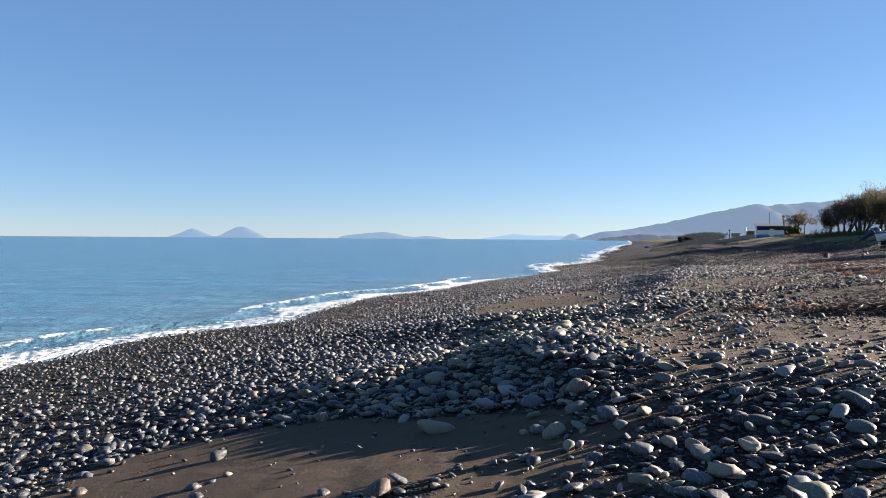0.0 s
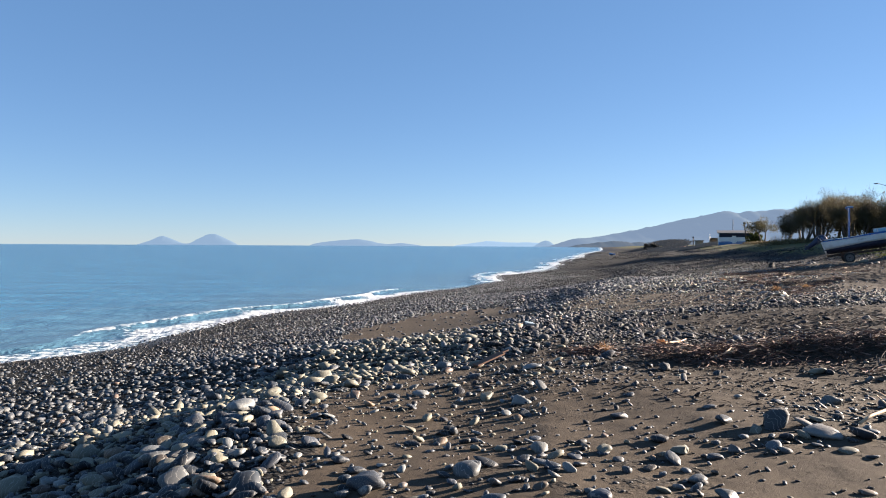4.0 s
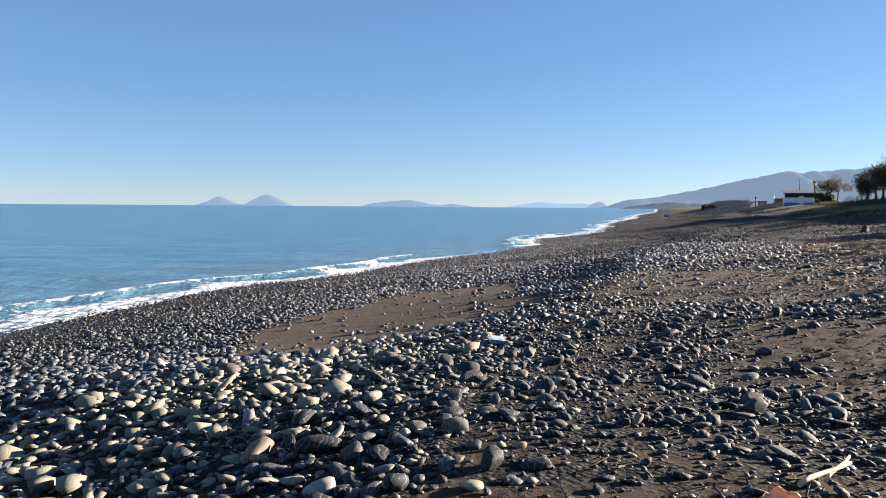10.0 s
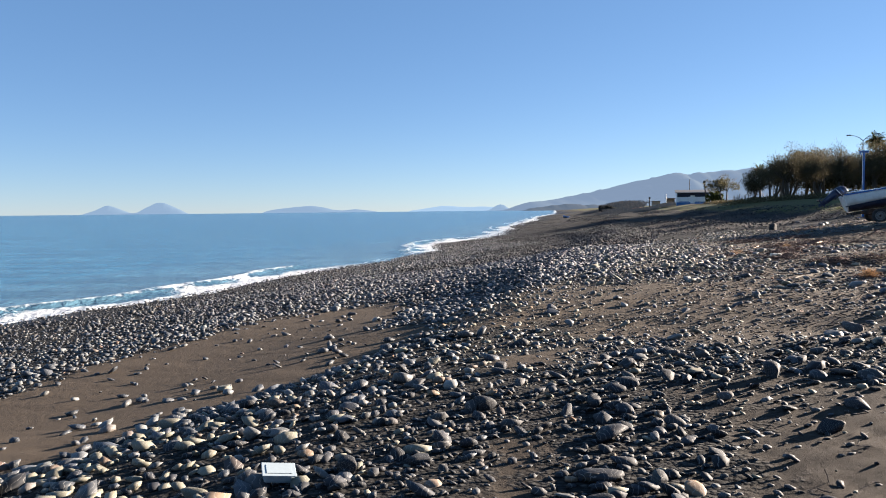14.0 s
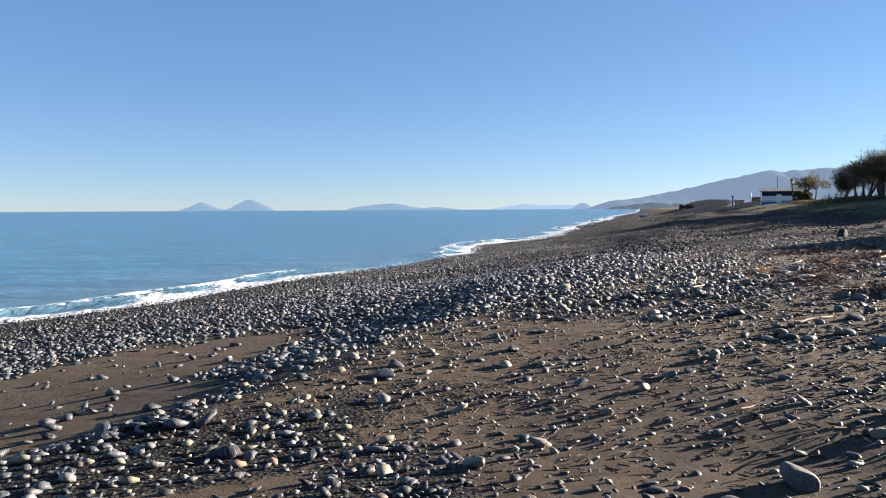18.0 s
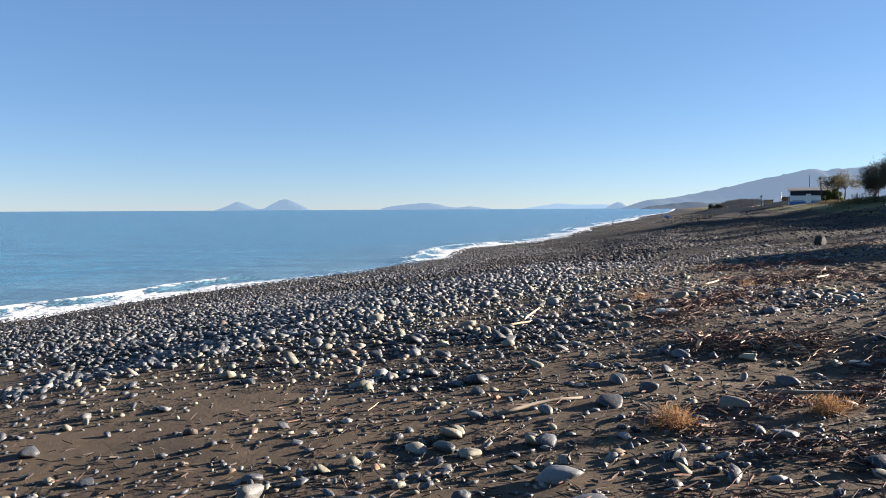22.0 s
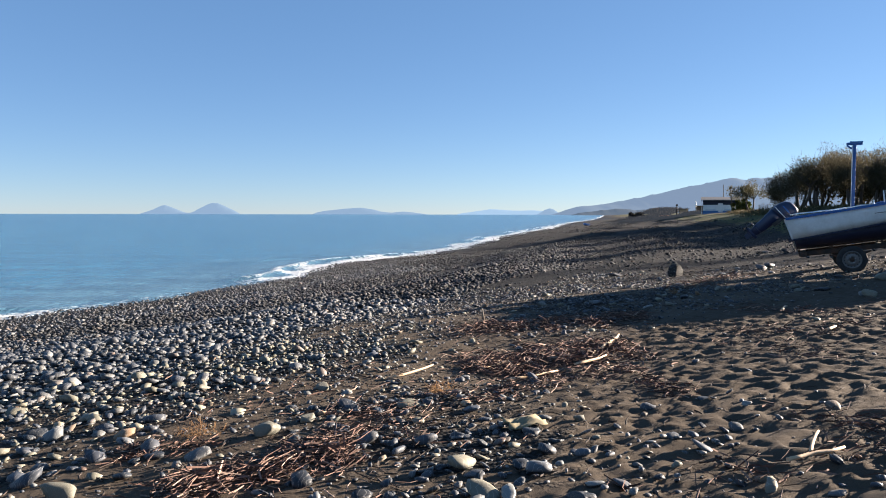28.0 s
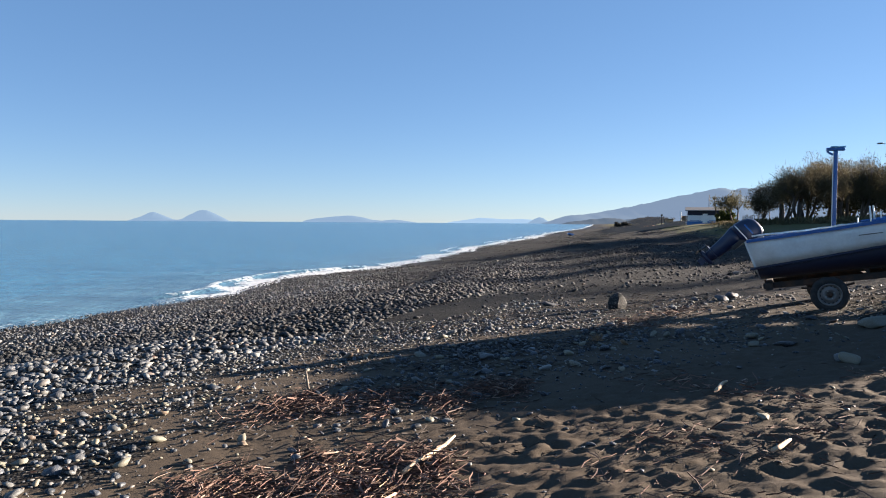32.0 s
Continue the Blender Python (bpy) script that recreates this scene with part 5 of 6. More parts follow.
def far_boat(x, y, rz, hullm, label):
    z = gz(x, y) + 0.25
    t = thing("beached_boat", x, y, z, label, "boat", "far boats", rz)
    S = [0.9, 1.4, 2.1, 2.9, 3.5, 3.9]
    B = [0.45, 0.55, 0.62, 0.55, 0.32, 0.04]
    T = [0.42, 0.42, 0.44, 0.5, 0.6, 0.7]
    rows = [[(s - 2.4, -b, h), (s - 2.4, -b * 0.8, 0.15), (s - 2.4, 0, 0), (s - 2.4, b * 0.8, 0.15), (s - 2.4, b, h)] for s, b, h in zip(S, B, T)]
    part("hull", thick(loft(rows), 0.04), hullm, t)
    part("seat", box(-0.4, 0, 0.32, 0.3, 0.9, 0.05), WOOD_GREY, t)
    part("prop_block", box(0, 0, -0.14, 0.4, 0.5, 0.3, 0.02), WOOD_GREY, t)




def stake_fence(x0, y0, x1, y1, n):
    """A row of thin grey stakes with one rail."""
    rl = random.Random(12)
    z0 = gz(x0, y0)
    t = thing("stake_fence", x0, y0, z0, "row of thin weathered grey stakes with one rail under the trees", "fence")
    tops = []
    for i in range(n):
        u = i / (n - 1)
        x, y = (x1 - x0) * u, (y1 - y0) * u + rl.uniform(-0.2, 0.2)
        z = gz(x0 + x, y0 + y) - z0
        h = rl.uniform(0.9, 1.3)
        part("stake", tube([(x, y, z - 0.1), (x + rl.uniform(-0.06, 0.06), y + rl.uniform(-0.06, 0.06), z + h)], [0.045, 0.035], 6), WOOD_GREY, t)
        tops.append((x + 0.06, y, z + 0.62))
    part("rail", tube(tops, 0.03, 5), WOOD_GREY, t)


stake_fence(67.5, 130.0, 60.5, 112.5, 15)
far_boat(79.0, 203.0, 10, ORANGE, "small reddish boat drawn up below the huts")
far_boat(62.0, 214.0, 100, WALL_BLUE, "small blue boat drawn up far along the beach")


# ---- hedges and far woods ----
def greenery(name, x0, y0, x1, y1, width, h, count, mat, label, ln, wd, seed, category="hedge"):
    rt = np.random.default_rng(seed)
    k = rt.uniform(0, 1, count)
    cx, cy = x0 + (x1 - x0) * k + rt.normal(0, width, count), y0 + (y1 - y0) * k + rt.normal(0, width, count)
    hh = h * (0.55 + 0.75 * fbm(k * 14, k * 0 + seed, 3, seed)) * rt.uniform(0.15, 1.0, count) ** 0.6
    cz = ground(cx, cy) + hh
    v, f = leaf_cloud(np.stack([cx, cy, cz], -1), ln * 1.2, 9, ln, wd, rt)
    return stuff(name, mesh_from(name, v, f, mat), label, category)


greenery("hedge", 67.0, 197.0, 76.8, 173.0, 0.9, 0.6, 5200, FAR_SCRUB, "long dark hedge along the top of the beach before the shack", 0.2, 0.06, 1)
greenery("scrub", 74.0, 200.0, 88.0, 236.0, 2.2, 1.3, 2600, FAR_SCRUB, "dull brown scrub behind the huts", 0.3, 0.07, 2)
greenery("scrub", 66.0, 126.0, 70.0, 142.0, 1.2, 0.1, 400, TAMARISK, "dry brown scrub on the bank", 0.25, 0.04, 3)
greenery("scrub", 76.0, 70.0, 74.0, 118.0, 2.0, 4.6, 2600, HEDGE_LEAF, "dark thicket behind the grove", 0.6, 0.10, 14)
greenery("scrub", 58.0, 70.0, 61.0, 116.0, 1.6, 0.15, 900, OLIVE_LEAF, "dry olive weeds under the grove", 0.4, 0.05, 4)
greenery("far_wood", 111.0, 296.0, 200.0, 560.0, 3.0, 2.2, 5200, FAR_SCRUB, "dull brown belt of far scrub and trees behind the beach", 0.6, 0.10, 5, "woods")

rgs = np.random.default_rng(9)
gx, gy = rgs.uniform(27, 42, 16000), rgs.uniform(32, 64, 16000)
gd = inland(gx, gy)
ok = (gd > 29.3) & (gd < 36) & (fbm(gx * 0.5, gy * 0.5, 3, 14) > 0.50)
v, f = leaf_cloud(np.stack([gx[ok], gy[ok], ground(gx[ok], gy[ok]) + 0.03], -1), 0.05, 5, 0.11, 0.008, rgs)
stuff("grass", mesh_from("grass", v, f, foliage("bank_grass", (0.035, 0.052, 0.014), (0.10, 0.105, 0.038))), "patchy green grass on the sandy bank", "grass")

# ---- single cobbles that stand out ----
STONE_MESHES = []
rs = np.random.default_rng(91)
for i in range(18):
    w, f = stone_points(1, 3, rs, (0.28, 0.56))
    STONE_MESHES.append(mesh_from("stone", w[0], f, STONE_PALE if i % 4 == 0 else STONE, True))
DUSKY_MESHES = []
for i in range(6):
    w, f = stone_points(1, 3, rs, (0.28, 0.56))
    DUSKY_MESHES.append(mesh_from("stone", w[0], f, STONE_BLUE, True))


def cobble(x, y, size, k, turn, tilt=6.0, label="", sink=0.2, tall=1.0):
    cream = math.exp(-float(blob(x, y, PALE_AT[0], PALE_AT[1], 3.0, 5.0, -12)) ** 2)
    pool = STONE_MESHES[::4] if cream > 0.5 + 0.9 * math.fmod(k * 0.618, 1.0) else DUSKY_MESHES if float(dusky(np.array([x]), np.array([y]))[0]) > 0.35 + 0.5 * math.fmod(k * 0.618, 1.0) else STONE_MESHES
    ob = new("cobble", pool[k % len(pool)])
    m = pose(0, 0, 0, tilt * math.sin(k * 1.7), tilt * math.cos(k * 2.3), turn) @ Matrix.Diagonal((size, size, size * tall, 1))
    low = min((m @ v.co).z for v in ob.data.vertices)
    ob.matrix_world = Matrix.Translation((x, y, gz(x, y) - low * (1 - 2 * sink))) @ m
    return tagged(ob, label or "rounded grey beach cobble lying on dark sand", "stone", "large cobbles")


LARGE = "large smooth grey-beige cobble half sunk in the sand"
FIRST = [(-1.99, 5.07, 0.46), (-1.14, 6.05, 0.33), (-2.24, 7.36, 0.31), (-0.65, 4.57, 0.34), (-0.91, 3.55, 0.22), (0.64, 3.50, 0.30), (1.29, 3.45, 0.26), (1.24, 3.09, 0.24), (-0.57, 2.69, 0.20), (1.01, 4.08, 0.26), (0.92, 2.43, 0.23),
         (0.44, 2.79, 0.21), (0.36, 2.99, 0.21), (0.31, 4.92, 0.24), (1.15, 5.74, 0.24), (-5.97, 13.70, 0.36), (-6.33, 6.53, 0.28), (-4.33, 5.30, 0.28), (-0.01, 3.18, 0.19), (-0.25, 4.54, 0.21), (-1.49, 6.76, 0.26), (-3.76, 7.50, 0.42),
         (-0.13, 4.10, 0.19), (0.73, 2.77, 0.21), (2.45, 8.00, 0.23), (2.44, 7.52, 0.15), (3.25, 6.09, 0.15), (3.43, 5.92, 0.18), (4.36, 9.42, 0.26), (4.39, 6.28, 0.25), (2.76, 6.17, 0.13), (3.62, 6.05, 0.15)]
RIDGE = [(3.66, 14.54, 0.20), (3.82, 14.73, 0.16), (2.40, 14.99, 0.15), (1.48, 17.08, 0.25), (1.62, 15.89, 0.26), (3.81, 17.97, 0.24), (4.35, 18.46, 0.19), (4.82, 16.84, 0.21), (3.52, 16.65, 0.19), (5.38, 15.79, 0.20), (5.66, 15.85, 0.17),
         (4.20, 29.38, 0.26), (2.74, 21.71, 0.22), (-0.02, 20.53, 0.21), (-3.02, 19.69, 0.38), (-0.09, 18.15, 0.27), (-0.62, 16.88, 0.25), (2.17, 14.57, 0.21), (4.38, 16.73, 0.18), (5.84, 19.39, 0.21), (5.26, 20.38, 0.21), (3.63, 18.00, 0.26),
         (2.59, 19.70, 0.26), (4.35, 18.02, 0.21), (5.43, 18.01, 0.20), (4.97, 19.15, 0.22), (7.83, 16.94, 0.22), (7.38, 16.59, 0.21), (9.98, 19.96, 0.29), (9.45, 19.54, 0.22), (5.85, 19.50, 0.18)]
MIDDLE = [(13.35, 25.73, 0.30), (12.56, 23.45, 0.30), (12.68, 23.03, 0.23), (12.55, 22.53, 0.25), (12.70, 22.40, 0.16), (12.25, 22.35, 0.22), (11.91, 24.14, 0.21), (12.07, 24.01, 0.20), (10.82, 23.44, 0.28), (13.96, 24.68, 0.27), (10.40, 22.97, 0.15),
         (8.86, 24.47, 0.19), (7.06, 28.61, 0.31), (9.84, 22.49, 0.17), (11.03, 22.38, 0.14), (7.53, 23.91, 0.22), (7.48, 23.55, 0.26), (14.69, 26.39, 0.20), (14.88, 26.22, 0.15), (15.68, 25.88, 0.20), (15.51, 25.97, 0.18), (15.34, 26.05, 0.13),
         (13.32, 25.73, 0.20), (14.10, 26.60, 0.19), (12.51, 28.17, 0.26), (14.91, 26.79, 0.15), (10.94, 27.71, 0.19), (11.11, 25.99, 0.16), (11.47, 30.21, 0.17), (11.25, 28.88, 0.18)]
LAST = [(17.53, 29.18, 0.27), (14.25, 30.07, 0.27), (13.19, 31.89, 0.24), (11.41, 37.86, 0.32), (14.61, 30.81, 0.17), (15.69, 31.56, 0.19), (17.32, 43.33, 0.36), (24.07, 35.57, 0.50), (23.86, 36.52, 0.26), (25.63, 38.60, 0.55), (26.54, 38.10, 0.50),
         (26.26, 44.46, 0.36), (22.52, 46.14, 0.42), (21.96, 34.59, 0.16), (30.85, 53.86, 0.40), (24.39, 35.57, 0.41), (23.94, 37.88, 0.31), (25.94, 44.20, 0.34), (25.58, 40.09, 0.42), (23.82, 36.38, 0.27)]
k = 0
for group in (FIRST, RIDGE, MIDDLE, LAST):
    for x, y, s in group:
        cobble(x, y, s * 0.9, k, (k * 67) % 360, 8.0, LARGE if s > 0.24 else "", 0.22 if s < 0.38 else 0.34, 1.0 if s < 0.38 else 0.7)
        k += 1
# the upright dark rock below the boat
w, f = stone_points(1, 2, np.random.default_rng(8), (0.6, 0.7))
w = w[0] * np.array([1.1, 1.0, 1.6]) * (1 - 0.5 * np.clip(w[0][:, 2:3] * 1.6, -0.2, 1))
rock = new("rock", mesh_from("rock", w * 0.48, f, ROCK_DARK))
rock.matrix_world = pose(23.74, 44.55, gz(23.74, 44.55) + 0.14, 8, -6, 30)
tagged(rock, "upright dark pointed rock standing on the sand", "rock")
# more large ones strewn along the walk
xs_, ys_ = jitter(-6, 4.5, 3, 48, 1.02, rs)
n = 0
for x, y in zip(xs_, ys_):
    if n < 210 and rs.uniform() < (0.3 + 0.6 * float(cobble_cover(np.array([x]), np.array([y]))[0])) * (1 - 0.8 * float(foot_zone(np.array([x]), np.array([y]))[0])):
        cobble(x, y, 0.105 + 0.12 * rs.uniform() ** 2, int(rs.integers(0, 18)), rs.uniform(0, 360), 12.0)
        n += 1


# ---- reed litter and driftwood ----
def litter(name, x0, y0, x1, y1, width, count, label, seed, size=(0.05, 0.32), lift=0.06, along=None, mat=None):
    """A drift of broken reeds: thin bent five-sided sticks, tangled in a low heap."""
    rl = np.random.default_rng(seed)
    nodes = rl.uniform(0, 1, max(3, count // 70))
    k = np.where(rl.uniform(0, 1, count) < 0.75, nodes[rl.integers(0, len(nodes), count)] + rl.normal(0, 0.03, count), rl.uniform(0, 1, count))
    px, py = x0 + (x1 - x0) * k, y0 + (y1 - y0) * k
    dx, dy = x1 - x0, y1 - y0
    ln_ = math.hypot(dx, dy) + 1e-6
    drift = rl.normal(0, 0.5, len(nodes))
    off = (rl.normal(0, 0.42, count) + drift[np.abs(k[:, None] - nodes[None]).argmin(1)]) * width * 0.62
    px, py = px - dy / ln_ * off + rl.normal(0, 0.08, count), py + dx / ln_ * off + rl.normal(0, 0.08, count)
    L = np.exp(rl.normal(math.log(0.10), 0.55, count)).clip(*size)
    R = np.exp(rl.normal(math.log(0.0036), 0.42, count)).clip(0.002, 0.0075)
    a = rl.normal(0.55 if along is None else along, 1.0, count)
    el = rl.normal(0.02, 0.20, count)
    lay = rl.uniform(0, 1, count) ** 1.6 * lift * np.exp(-(off / (width * 0.5)) ** 2)
    z = ground(px, py) + lay + np.abs(np.sin(el)) * L * 0.45 + R
    d = np.stack([np.cos(a) * np.cos(el), np.sin(a) * np.cos(el), np.sin(el)], -1)
    s = np.stack([-np.sin(a), np.cos(a), 0 * a], -1)
    u = np.cross(d, s)
    c = np.stack([px, py, z], -1)
    rings = []
    bend = rl.normal(0, 0.10, (count, 1)) * L[:, None]
    for j, (t, rr) in enumerate(((-0.5, 1.0), (0.0, 1.05), (0.5, 0.7))):
        cc = c + d * (L * t)[:, None] + s * bend * (1 - 4 * t * t)
        for q in range(3):
            ang = q * 2.0944
            rings.append(cc + (s * math.cos(ang) + u * math.sin(ang)) * (R * rr)[:, None])
    v = np.stack(rings, 1)
    f = [[j + q, j + (q + 1) % 3, j + 3 + (q + 1) % 3, j + 3 + q] for j in (0, 3) for q in range(3)]
    faces = (np.array(f)[None] + (np.arange(count) * 9)[:, None, None]).reshape(-1, 4)
    return stuff(name, mesh_from(name, v.reshape(-1, 3), faces, mat or REED), label, "reeds")


HEAP = "tangled drift of broken brown reeds washed up on the sand"
litter("reed_drift", 4.5, 10.1, 9.0, 10.3, 0.62, 4300, HEAP, 1, (0.05, 0.5), 0.16, 0.1)
# darker twigs put the shade of the heap's near side into the colour
litter("reed_drift", 4.4, 10.05, 8.8, 10.25, 0.62, 2200, "dark twigs laid low in the first reed drift for its shaded side", 19, (0.03, 0.25), 0.08, 0.1, BARK_BITS)
litter("reed_drift", 3.5, 10.95, 5.3, 11.2, 0.45, 700, HEAP, 2, (0.05, 0.35), 0.07)
litter("reed_drift", 5.4, 9.6, 10.0, 12.4, 2.2, 1000, "thin scatter of reeds above the sand", 3)
litter("reed_drift", 12.4, 21.6, 14.2, 23.9, 0.8, 650, HEAP, 4, (0.05, 0.4), 0.07)
litter("reed_drift", 13.6, 24.0, 15.4, 25.2, 0.7, 700, HEAP, 5)
litter("reed_drift", 14.3, 27.1, 15.5, 26.7, 0.42, 1300, HEAP, 6, (0.04, 0.28), 0.10)
litter("reed_drift", 14.2, 27.2, 15.6, 26.6, 0.5, 150, "pale broken canes on the reed drift", 21, (0.10, 0.40), 0.12, 0.6, CANE_PALE)
litter("reed_drift", 4.8, 10.1, 7.5, 10.3, 0.5, 110, "pale broken canes on the first reed drift", 22, (0.10, 0.40), 0.18, 0.2, CANE_PALE)
litter("reed_drift", 17.4, 33.7, 19.3, 34.5, 0.9, 130, "pale broken canes on the wide reed drift", 23, (0.10, 0.40), 0.10, 0.6, CANE_PALE)
litter("reed_drift", 15.5, 25.7, 16.9, 26.4, 0.5, 900, HEAP, 7, (0.04, 0.34), 0.08)
litter("reed_drift", 14.2, 31.1, 14.9, 31.0, 0.2, 260, HEAP, 8, (0.04, 0.25), 0.04)
litter("reed_drift", 14.3, 28.6, 15.1, 29.4, 0.6, 700, "thin scatter of reeds on the sand", 9)
litter("reed_drift", 14.95, 29.85, 16.1, 30.7, 0.42, 1700, HEAP, 10, (0.05, 0.42), 0.09, 0.75)
litter("reed_drift", 16.0, 30.4, 17.0, 32.2, 0.8, 420, "thin scatter of reeds among stones", 18)
litter("reed_drift", 17.4, 33.7, 19.3, 34.5, 1.0, 4300, "wide tangled drift of broken red-brown reeds on the sand", 11, (0.04, 0.40), 0.07)
litter("reed_drift", 17.3, 36.5, 20.4, 36.8, 0.9, 2300, HEAP, 12, (0.04, 0.28), 0.07)
litter("reed_drift", 17.5, 32.7, 19.2, 32.5, 0.9, 600, "thin scatter of reeds on the sand", 13)
litter("reed_drift", 17.8, 28.6, 20.2, 30.0, 0.9, 350, "thin scatter of reeds over trodden sand", 14)
litter("reed_drift", 20.2, 33.0, 23.4, 36.0, 1.8, 700, "thin scatter of reeds over trodden sand", 15)
litter("reed_drift", 11.0, 20.5, 17.0, 34.0, 4.0, 1100, "single reed stalks lying about on the sand", 16)
litter("reed_drift", 22.5, 41.0, 25.0, 43.5, 1.2, 700, "dark reeds lying in the boat's shade", 17)


def stick(x, y, ln, r, turn, rise, label, name="driftwood_stick", mat=CANE_PALE, bend=0.06, fork=False, seed=1):
    rl = random.Random(seed)
    t = thing(name, x, y, gz(x, y) + r * 1.2 + 0.01, label, "driftwood", rz=turn)
    pts = [(u * ln, bend * ln * math.sin(u * 5 + seed) * 0.5, abs(rise) * ln * (u + 0.5) + rl.uniform(0, 0.01)) for u in (-0.5, -0.25, 0, 0.25, 0.5)]
    part("stem", tube(pts, [r, r * 1.02, r * 0.95, r * 0.85, r * 0.6], 8), mat, t)
    if fork:
        for u, s in ((0.1, 1), (0.3, -1), (0.0, -1)):
            b = Vector(pts[2]).lerp(Vector(pts[4]), u)
            part("twig", tube([b, b + Vector((ln * 0.16, s * ln * 0.10, ln * 0.06)), b + Vector((ln * 0.26, s * ln * 0.22, ln * 0.05))], [r * 0.6, r * 0.45, r * 0.2], 6), mat, t)
    return t


stick(5.36, 11.75, 0.45, 0.013, 35, 0.05, "pale split cane lying across stones", seed=2)
stick(5.48, 11.85, 0.36, 0.011, 48, 0.08, "pale dry cane lying across stones", seed=3)
stick(5.2, 6.9, 0.9, 0.013, 55, 0.12, "bleached crooked branch stuck in the sand", "bleached_branch", CANE_PALE, 0.25, True, 4)
stick(5.25, 9.9, 0.34, 0.011, 20, 0.30, "bleached branch in the reed drift", "bleached_branch", CANE_PALE, 0.2, True, 5)
stick(5.9, 10.35, 0.55, 0.011, -25, 0.22, "bleached branch in the reed drift", "bleached_branch", CANE_PALE, 0.2, True, 6)
stick(8.4, 10.1, 0.9, 0.012, -10, 0.06, "long bleached branch on the reed drift", "bleached_branch", CANE_PALE, 0.15, True, 7)
stick(14.45, 27.0, 0.5, 0.022, 60, 0.08, "pale broken cane beside the reeds", seed=8)
stick(12.9, 30.0, 0.85, 0.015, 72, 0.10, "thin pale stick propped on cobbles", seed=9)
stick(12.7, 29.3, 0.5, 0.014, 40, 0.04, "thin pale stick among cobbles", seed=10)
stick(16.6, 33.55, 0.75, 0.014, 48, 0.04, "long pale cane lying on the sand", seed=11)
stick(21.7, 33.8, 0.34, 0.018, 40, 0.03, "short pale cane on trodden sand", seed=12)
stick(22.1, 35.7, 0.42, 0.018, 50, 0.05, "pale stick on trodden sand", seed=13)
stick(19.1, 29.6, 0.5, 0.011, 55, 0.04, "crossed pale canes on trodden sand", bend=0.02, seed=14)
stick(19.0, 29.4, 0.45, 0.013, 20, 0.05, "crossed pale canes on trodden sand", seed=15)
stick(19.2, 34.6, 0.9, 0.018, 62, 0.05, "long pale cane on the reed drift", seed=16)
stick(18.7, 33.6, 0.6, 0.016, 40, 0.05, "pale cane on the reed drift", seed=17)
stick(17.9, 33.0, 0.7, 0.015, 25, 0.04, "pale cane on the reed drift", seed=18)
stick(14.7, 24.9, 0.8, 0.016, -8, 0.01, "grey driftwood branch lying on the sand", "driftwood_branch", WOOD_GREY, 0.08, False, 19)
stick(12.6, 25.0, 0.8, 0.014, 30, 0.03, "thin grey stick on the sand", "driftwood_stick", WOOD_GREY, 0.1, False, 20)
stick(12.05, 21.62, 0.5, 0.03, 12, 0.02, "dark driftwood branch beside a plastic bottle", "driftwood_branch", WOOD_GREY, 0.12, True, 21)
st = thing("wooden_stake", 17.82, 37.6, gz(17.82, 37.6) - 0.05, "thin wooden stake standing upright in the sand", "stake")
part("shaft", tube([(0, 0, 0), (-0.02, 0.01, 0.14), (-0.04, 0.02, 0.27)], [0.018, 0.016, 0.012], 7), WOOD_GREY, st)
PLANK_RED = painted("red_brown_board", (0.13, 0.062, 0.036), 0.85, 0, 0.6, 14.0, (0.04, 0.025, 0.018))
pl = thing("driftwood_plank", 2.45, 10.62, gz(2.45, 10.62) + 0.03, "weathered red-brown driftwood plank lying across cobbles", "plank", rz=30)
part("board", box(0, 0, 0.05, 0.46, 0.13, 0.022, 0.006, None, Matrix.Rotation(-0.28, 4, "Y")), PLANK_RED, pl)
part("split_end", box(0.27, 0.02, 0.13, 0.12, 0.05, 0.018, 0.005, None, Matrix.Rotation(-0.28, 4, "Y")), PLANK_RED, pl)


def tuft(x, y, r, count, mat, label, seed, flat=0.45, name="dry_plant", category="dry plant", ln=0.07, wd=0.0017):
    rl = np.random.default_rng(seed)
    t = thing(name, x, y, gz(x, y), label, category)
    r = r * 0.5
    cs = np.stack([rl.normal(0, r * 0.45, 24), rl.normal(0, r * 0.3, 24), np.abs(rl.normal(0.03, 0.03, 24))], -1)
    v, f = leaf_cloud(cs, r * flat, count, ln, wd, rl, 0.15)
    v[:, 2] = np.abs(v[:, 2]) + 0.005
    o = new("stalk_tangle", mesh_from("stalk_tangle", v, f, mat))
    o.parent = t
    return t


tuft(4.05, 10.97, 0.20, 18, DRY_LEAF, "rust-red dried plant caught in the reed drift", 1)
tuft(13.43, 24.30, 0.26, 42, DRY_LEAF, "orange-brown dried plant lying on the reed drift", 2)
tuft(14.52, 24.44, 0.22, 40, DRY_LEAF, "orange-brown dried plant beside cobbles", 3)
tuft(14.78, 31.34, 0.36, 14, DRY_LEAF, "flat rust-brown dried palm leaf on the sand", 4, 0.2, ln=0.07)
tuft(16.87, 32.44, 0.28, 14, DRY_LEAF, "rust-brown dried plant on the sand", 5, 0.3)
tuft(22.0, 40.0, 0.2, 12, DRY_LEAF, "small dried plant on the sand", 6, 0.3)


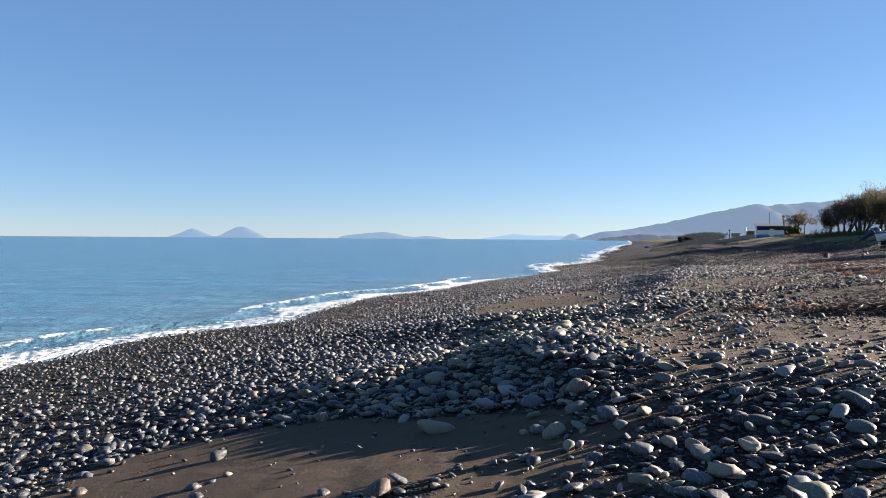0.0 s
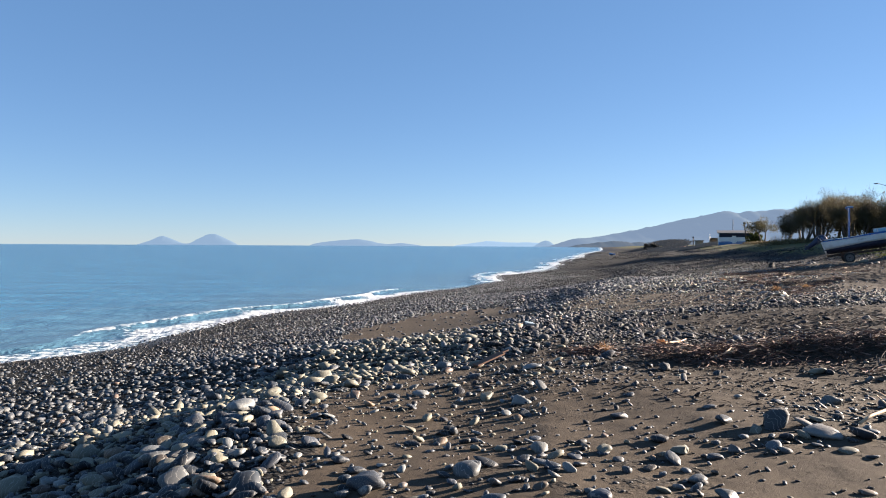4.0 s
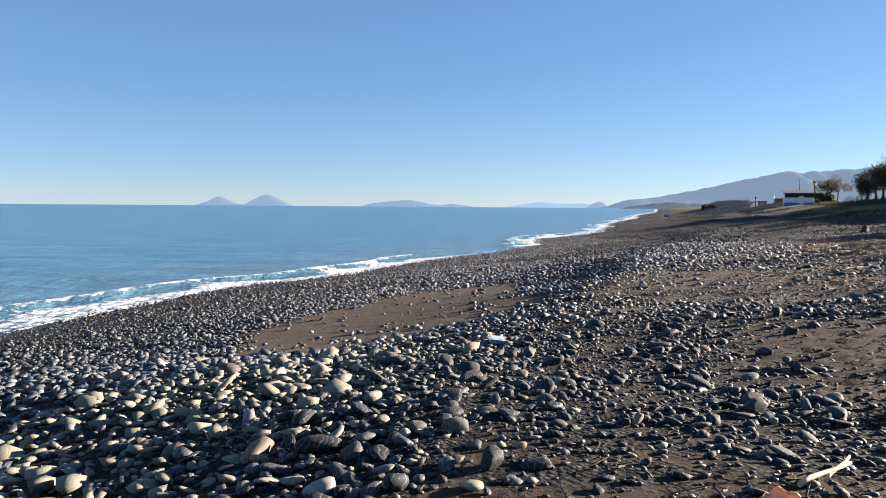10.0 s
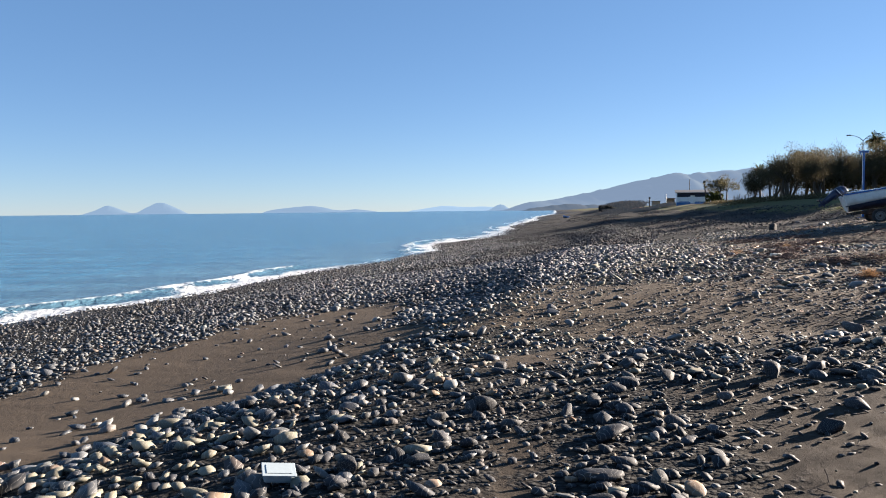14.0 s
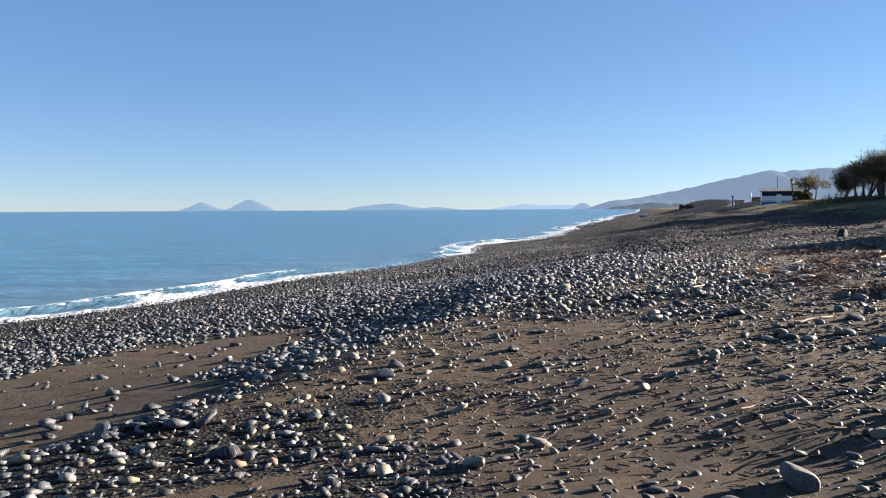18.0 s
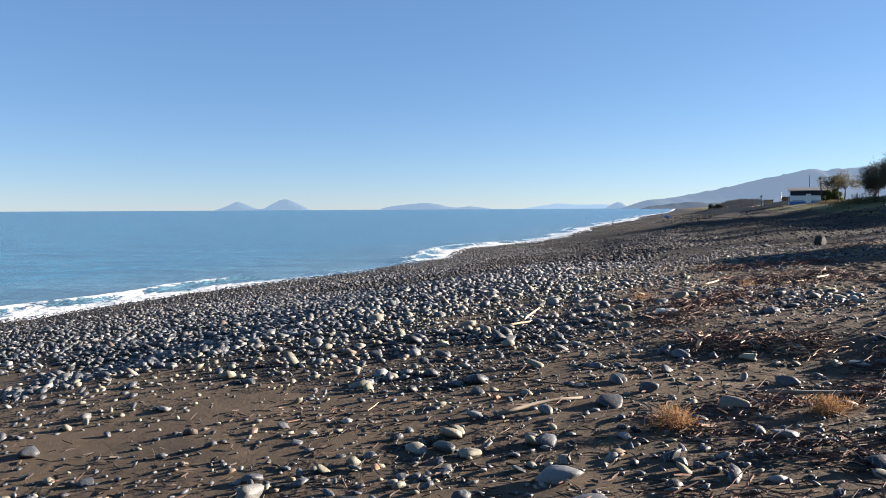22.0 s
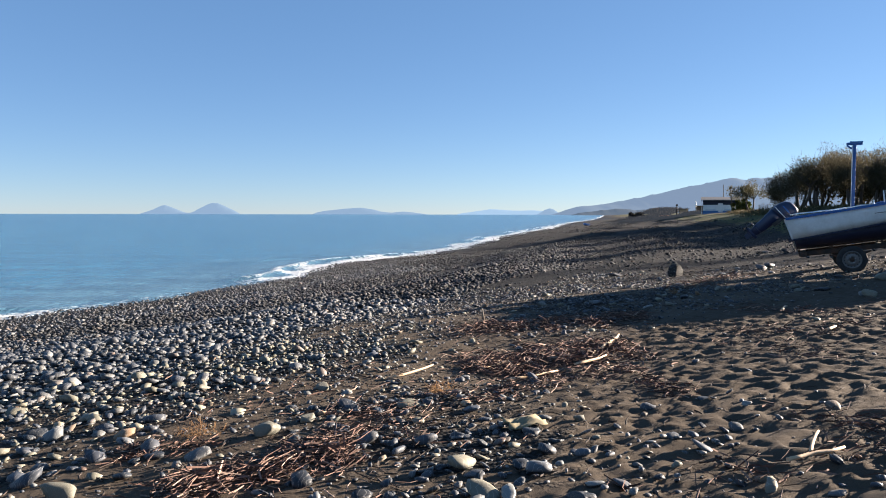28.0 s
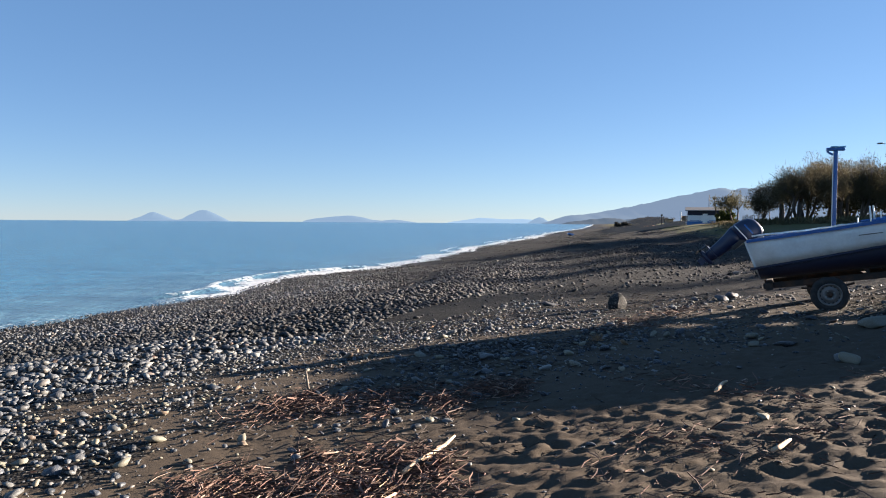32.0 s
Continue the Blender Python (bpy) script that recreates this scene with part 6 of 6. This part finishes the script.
def fan_leaf(x, y, size, label):
    """A dried fan-shaped leaf base standing on edge."""
    t = thing("dried_leaf_base", x, y, gz(x, y) + 0.01, label, "dry leaf", rz=-20)
    rows = []
    for j in range(5):
        r = size * (0.15 + 0.85 * j / 4)
        rows.append([(r * math.sin(a) * 0.9, 0.06 * math.sin(3 * a + j) * (j / 4) + 0.02 * j, r * math.cos(a) * (1 + 0.08 * math.sin(9 * a))) for a in [(-0.9 + 1.8 * k / 12) for k in range(13)]])
    part("blade", thick(loft(rows), 0.008), FAN_LEAF, t)
    part("stalk", tube([(0, 0, 0.02), (-0.12, 0.02, 0.03), (-0.25, 0.05, 0.02)], [0.02, 0.025, 0.015], 7), FAN_LEAF, t)


fan_leaf(4.96, 11.22, 0.115, "tan dried fan-shaped leaf base propped against a cobble")


def canister_lid(x, y):
    """The bleached end of a plastic canister, lying tilted against dark driftwood."""
    t = thing("canister_end", x, y, gz(x, y) + 0.075, "bleached cream plastic canister end propped on dark driftwood", "litter")
    t.matrix_world = pose(x, y, gz(x, y) + 0.060, 52, 14, 20) @ Matrix.Scale(0.78, 4)
    bm = lathe([(0.0, 0.012), (0.075, 0.010), (0.092, 0.016), (0.102, 0.012), (0.106, 0.0), (0.102, -0.02), (0.09, -0.03), (0.0, -0.03)], "Z", 30)
    bmesh.ops.scale(bm, vec=(1.0, 0.78, 1.0), verts=bm.verts)
    part("disc", bm, painted("cream_plastic", (0.34, 0.285, 0.18), 0.5, 0, 0.35, 9.0, (0.26, 0.19, 0.11)), t)
    part("vent_hole", tube([(0.0, 0, 0.008), (0.0, 0, 0.016)], 0.008, 8), BLACK, t)


canister_lid(12.22, 21.49)
stick(14.67, 29.26, 0.30, 0.035, 5, 0.0, "short pale barkless log on the sand", "driftwood_log", PLASTIC_WHITE, 0.03, False, 22)


def sheet_piece(x, y, sx, sy, mat, label, seed, name="plastic_sheet", lift=0.05, turn=0.0, tilt=0.0):
    rl = random.Random(seed)
    t = thing(name, x, y, gz(x, y) + lift, label, "litter", rz=turn)
    rows = [[(sx * (i / 6 - 0.5) * (1 + 0.1 * rl.uniform(-1, 1)), sy * (j / 5 - 0.5) * (1 + 0.1 * rl.uniform(-1, 1)), 0.02 * math.sin(i * 1.3 + seed) + 0.02 * rl.uniform(-1, 1) + tilt * sy * (j / 5)) for j in range(6)] for i in range(7)]
    part("sheet", thick(loft(rows), 0.006), mat, t)


tub = thing("plastic_tub", 3.99, 16.80, gz(3.99, 16.80) + 0.03, "milky clear plastic tub lying on cobbles", "tub", rz=12)
tub.matrix_world = pose(3.99, 16.62, gz(3.99, 16.62) + 0.03, 12, 8, 12) @ Matrix.Scale(0.85, 4)
part("tray", box(0, 0, 0.035, 0.20, 0.14, 0.06, 0.02), PLASTIC_CLEAR, tub)
part("rim", box(0, 0, 0.068, 0.23, 0.17, 0.010, 0.004), PLASTIC_CLEAR, tub)
part("inner_floor", box(0, 0, 0.0755, 0.17, 0.11, 0.003, 0.001), PLASTIC_CLEAR, tub)
sheet_piece(17.49, 30.9, 0.34, 0.22, painted("yellowed_foam", (0.21, 0.175, 0.10), 0.9, 0, 0.5, 12.0), "flat piece of yellowed foam on trodden sand", 2, "foam_piece", 0.035, 12, 0.03)
sheet_piece(11.5, 20.15, 0.20, 0.09, PLASTIC_WHITE, "pale scrap of plastic on stony sand", 3, "plastic_scrap", 0.05, 0, 0.3)
sheet_piece(7.01, 19.0, 0.2, 0.12, BLACK, "black scrap of rubber on the sand", 4, "rubber_scrap", 0.05, 20, 0.2)


# ---- dark bits of bark and weed all over the upper beach ----
litter("beach_litter", 9.0, 17.0, 17.5, 33.0, 4.5, 5200, "dark bits of bark and weed strewn over the sand", 31, (0.015, 0.09), 0.0, None, BARK_BITS)
litter("beach_litter", 3.5, 8.0, 9.0, 15.0, 3.0, 2600, "dark bits of bark and weed strewn over the sand", 32, (0.015, 0.09), 0.0, None, BARK_BITS)
litter("beach_litter", 17.0, 36.0, 26.0, 48.0, 4.5, 2600, "dark bits of bark and weed strewn over the sand", 33, (0.02, 0.14), 0.0, None, BARK_BITS)
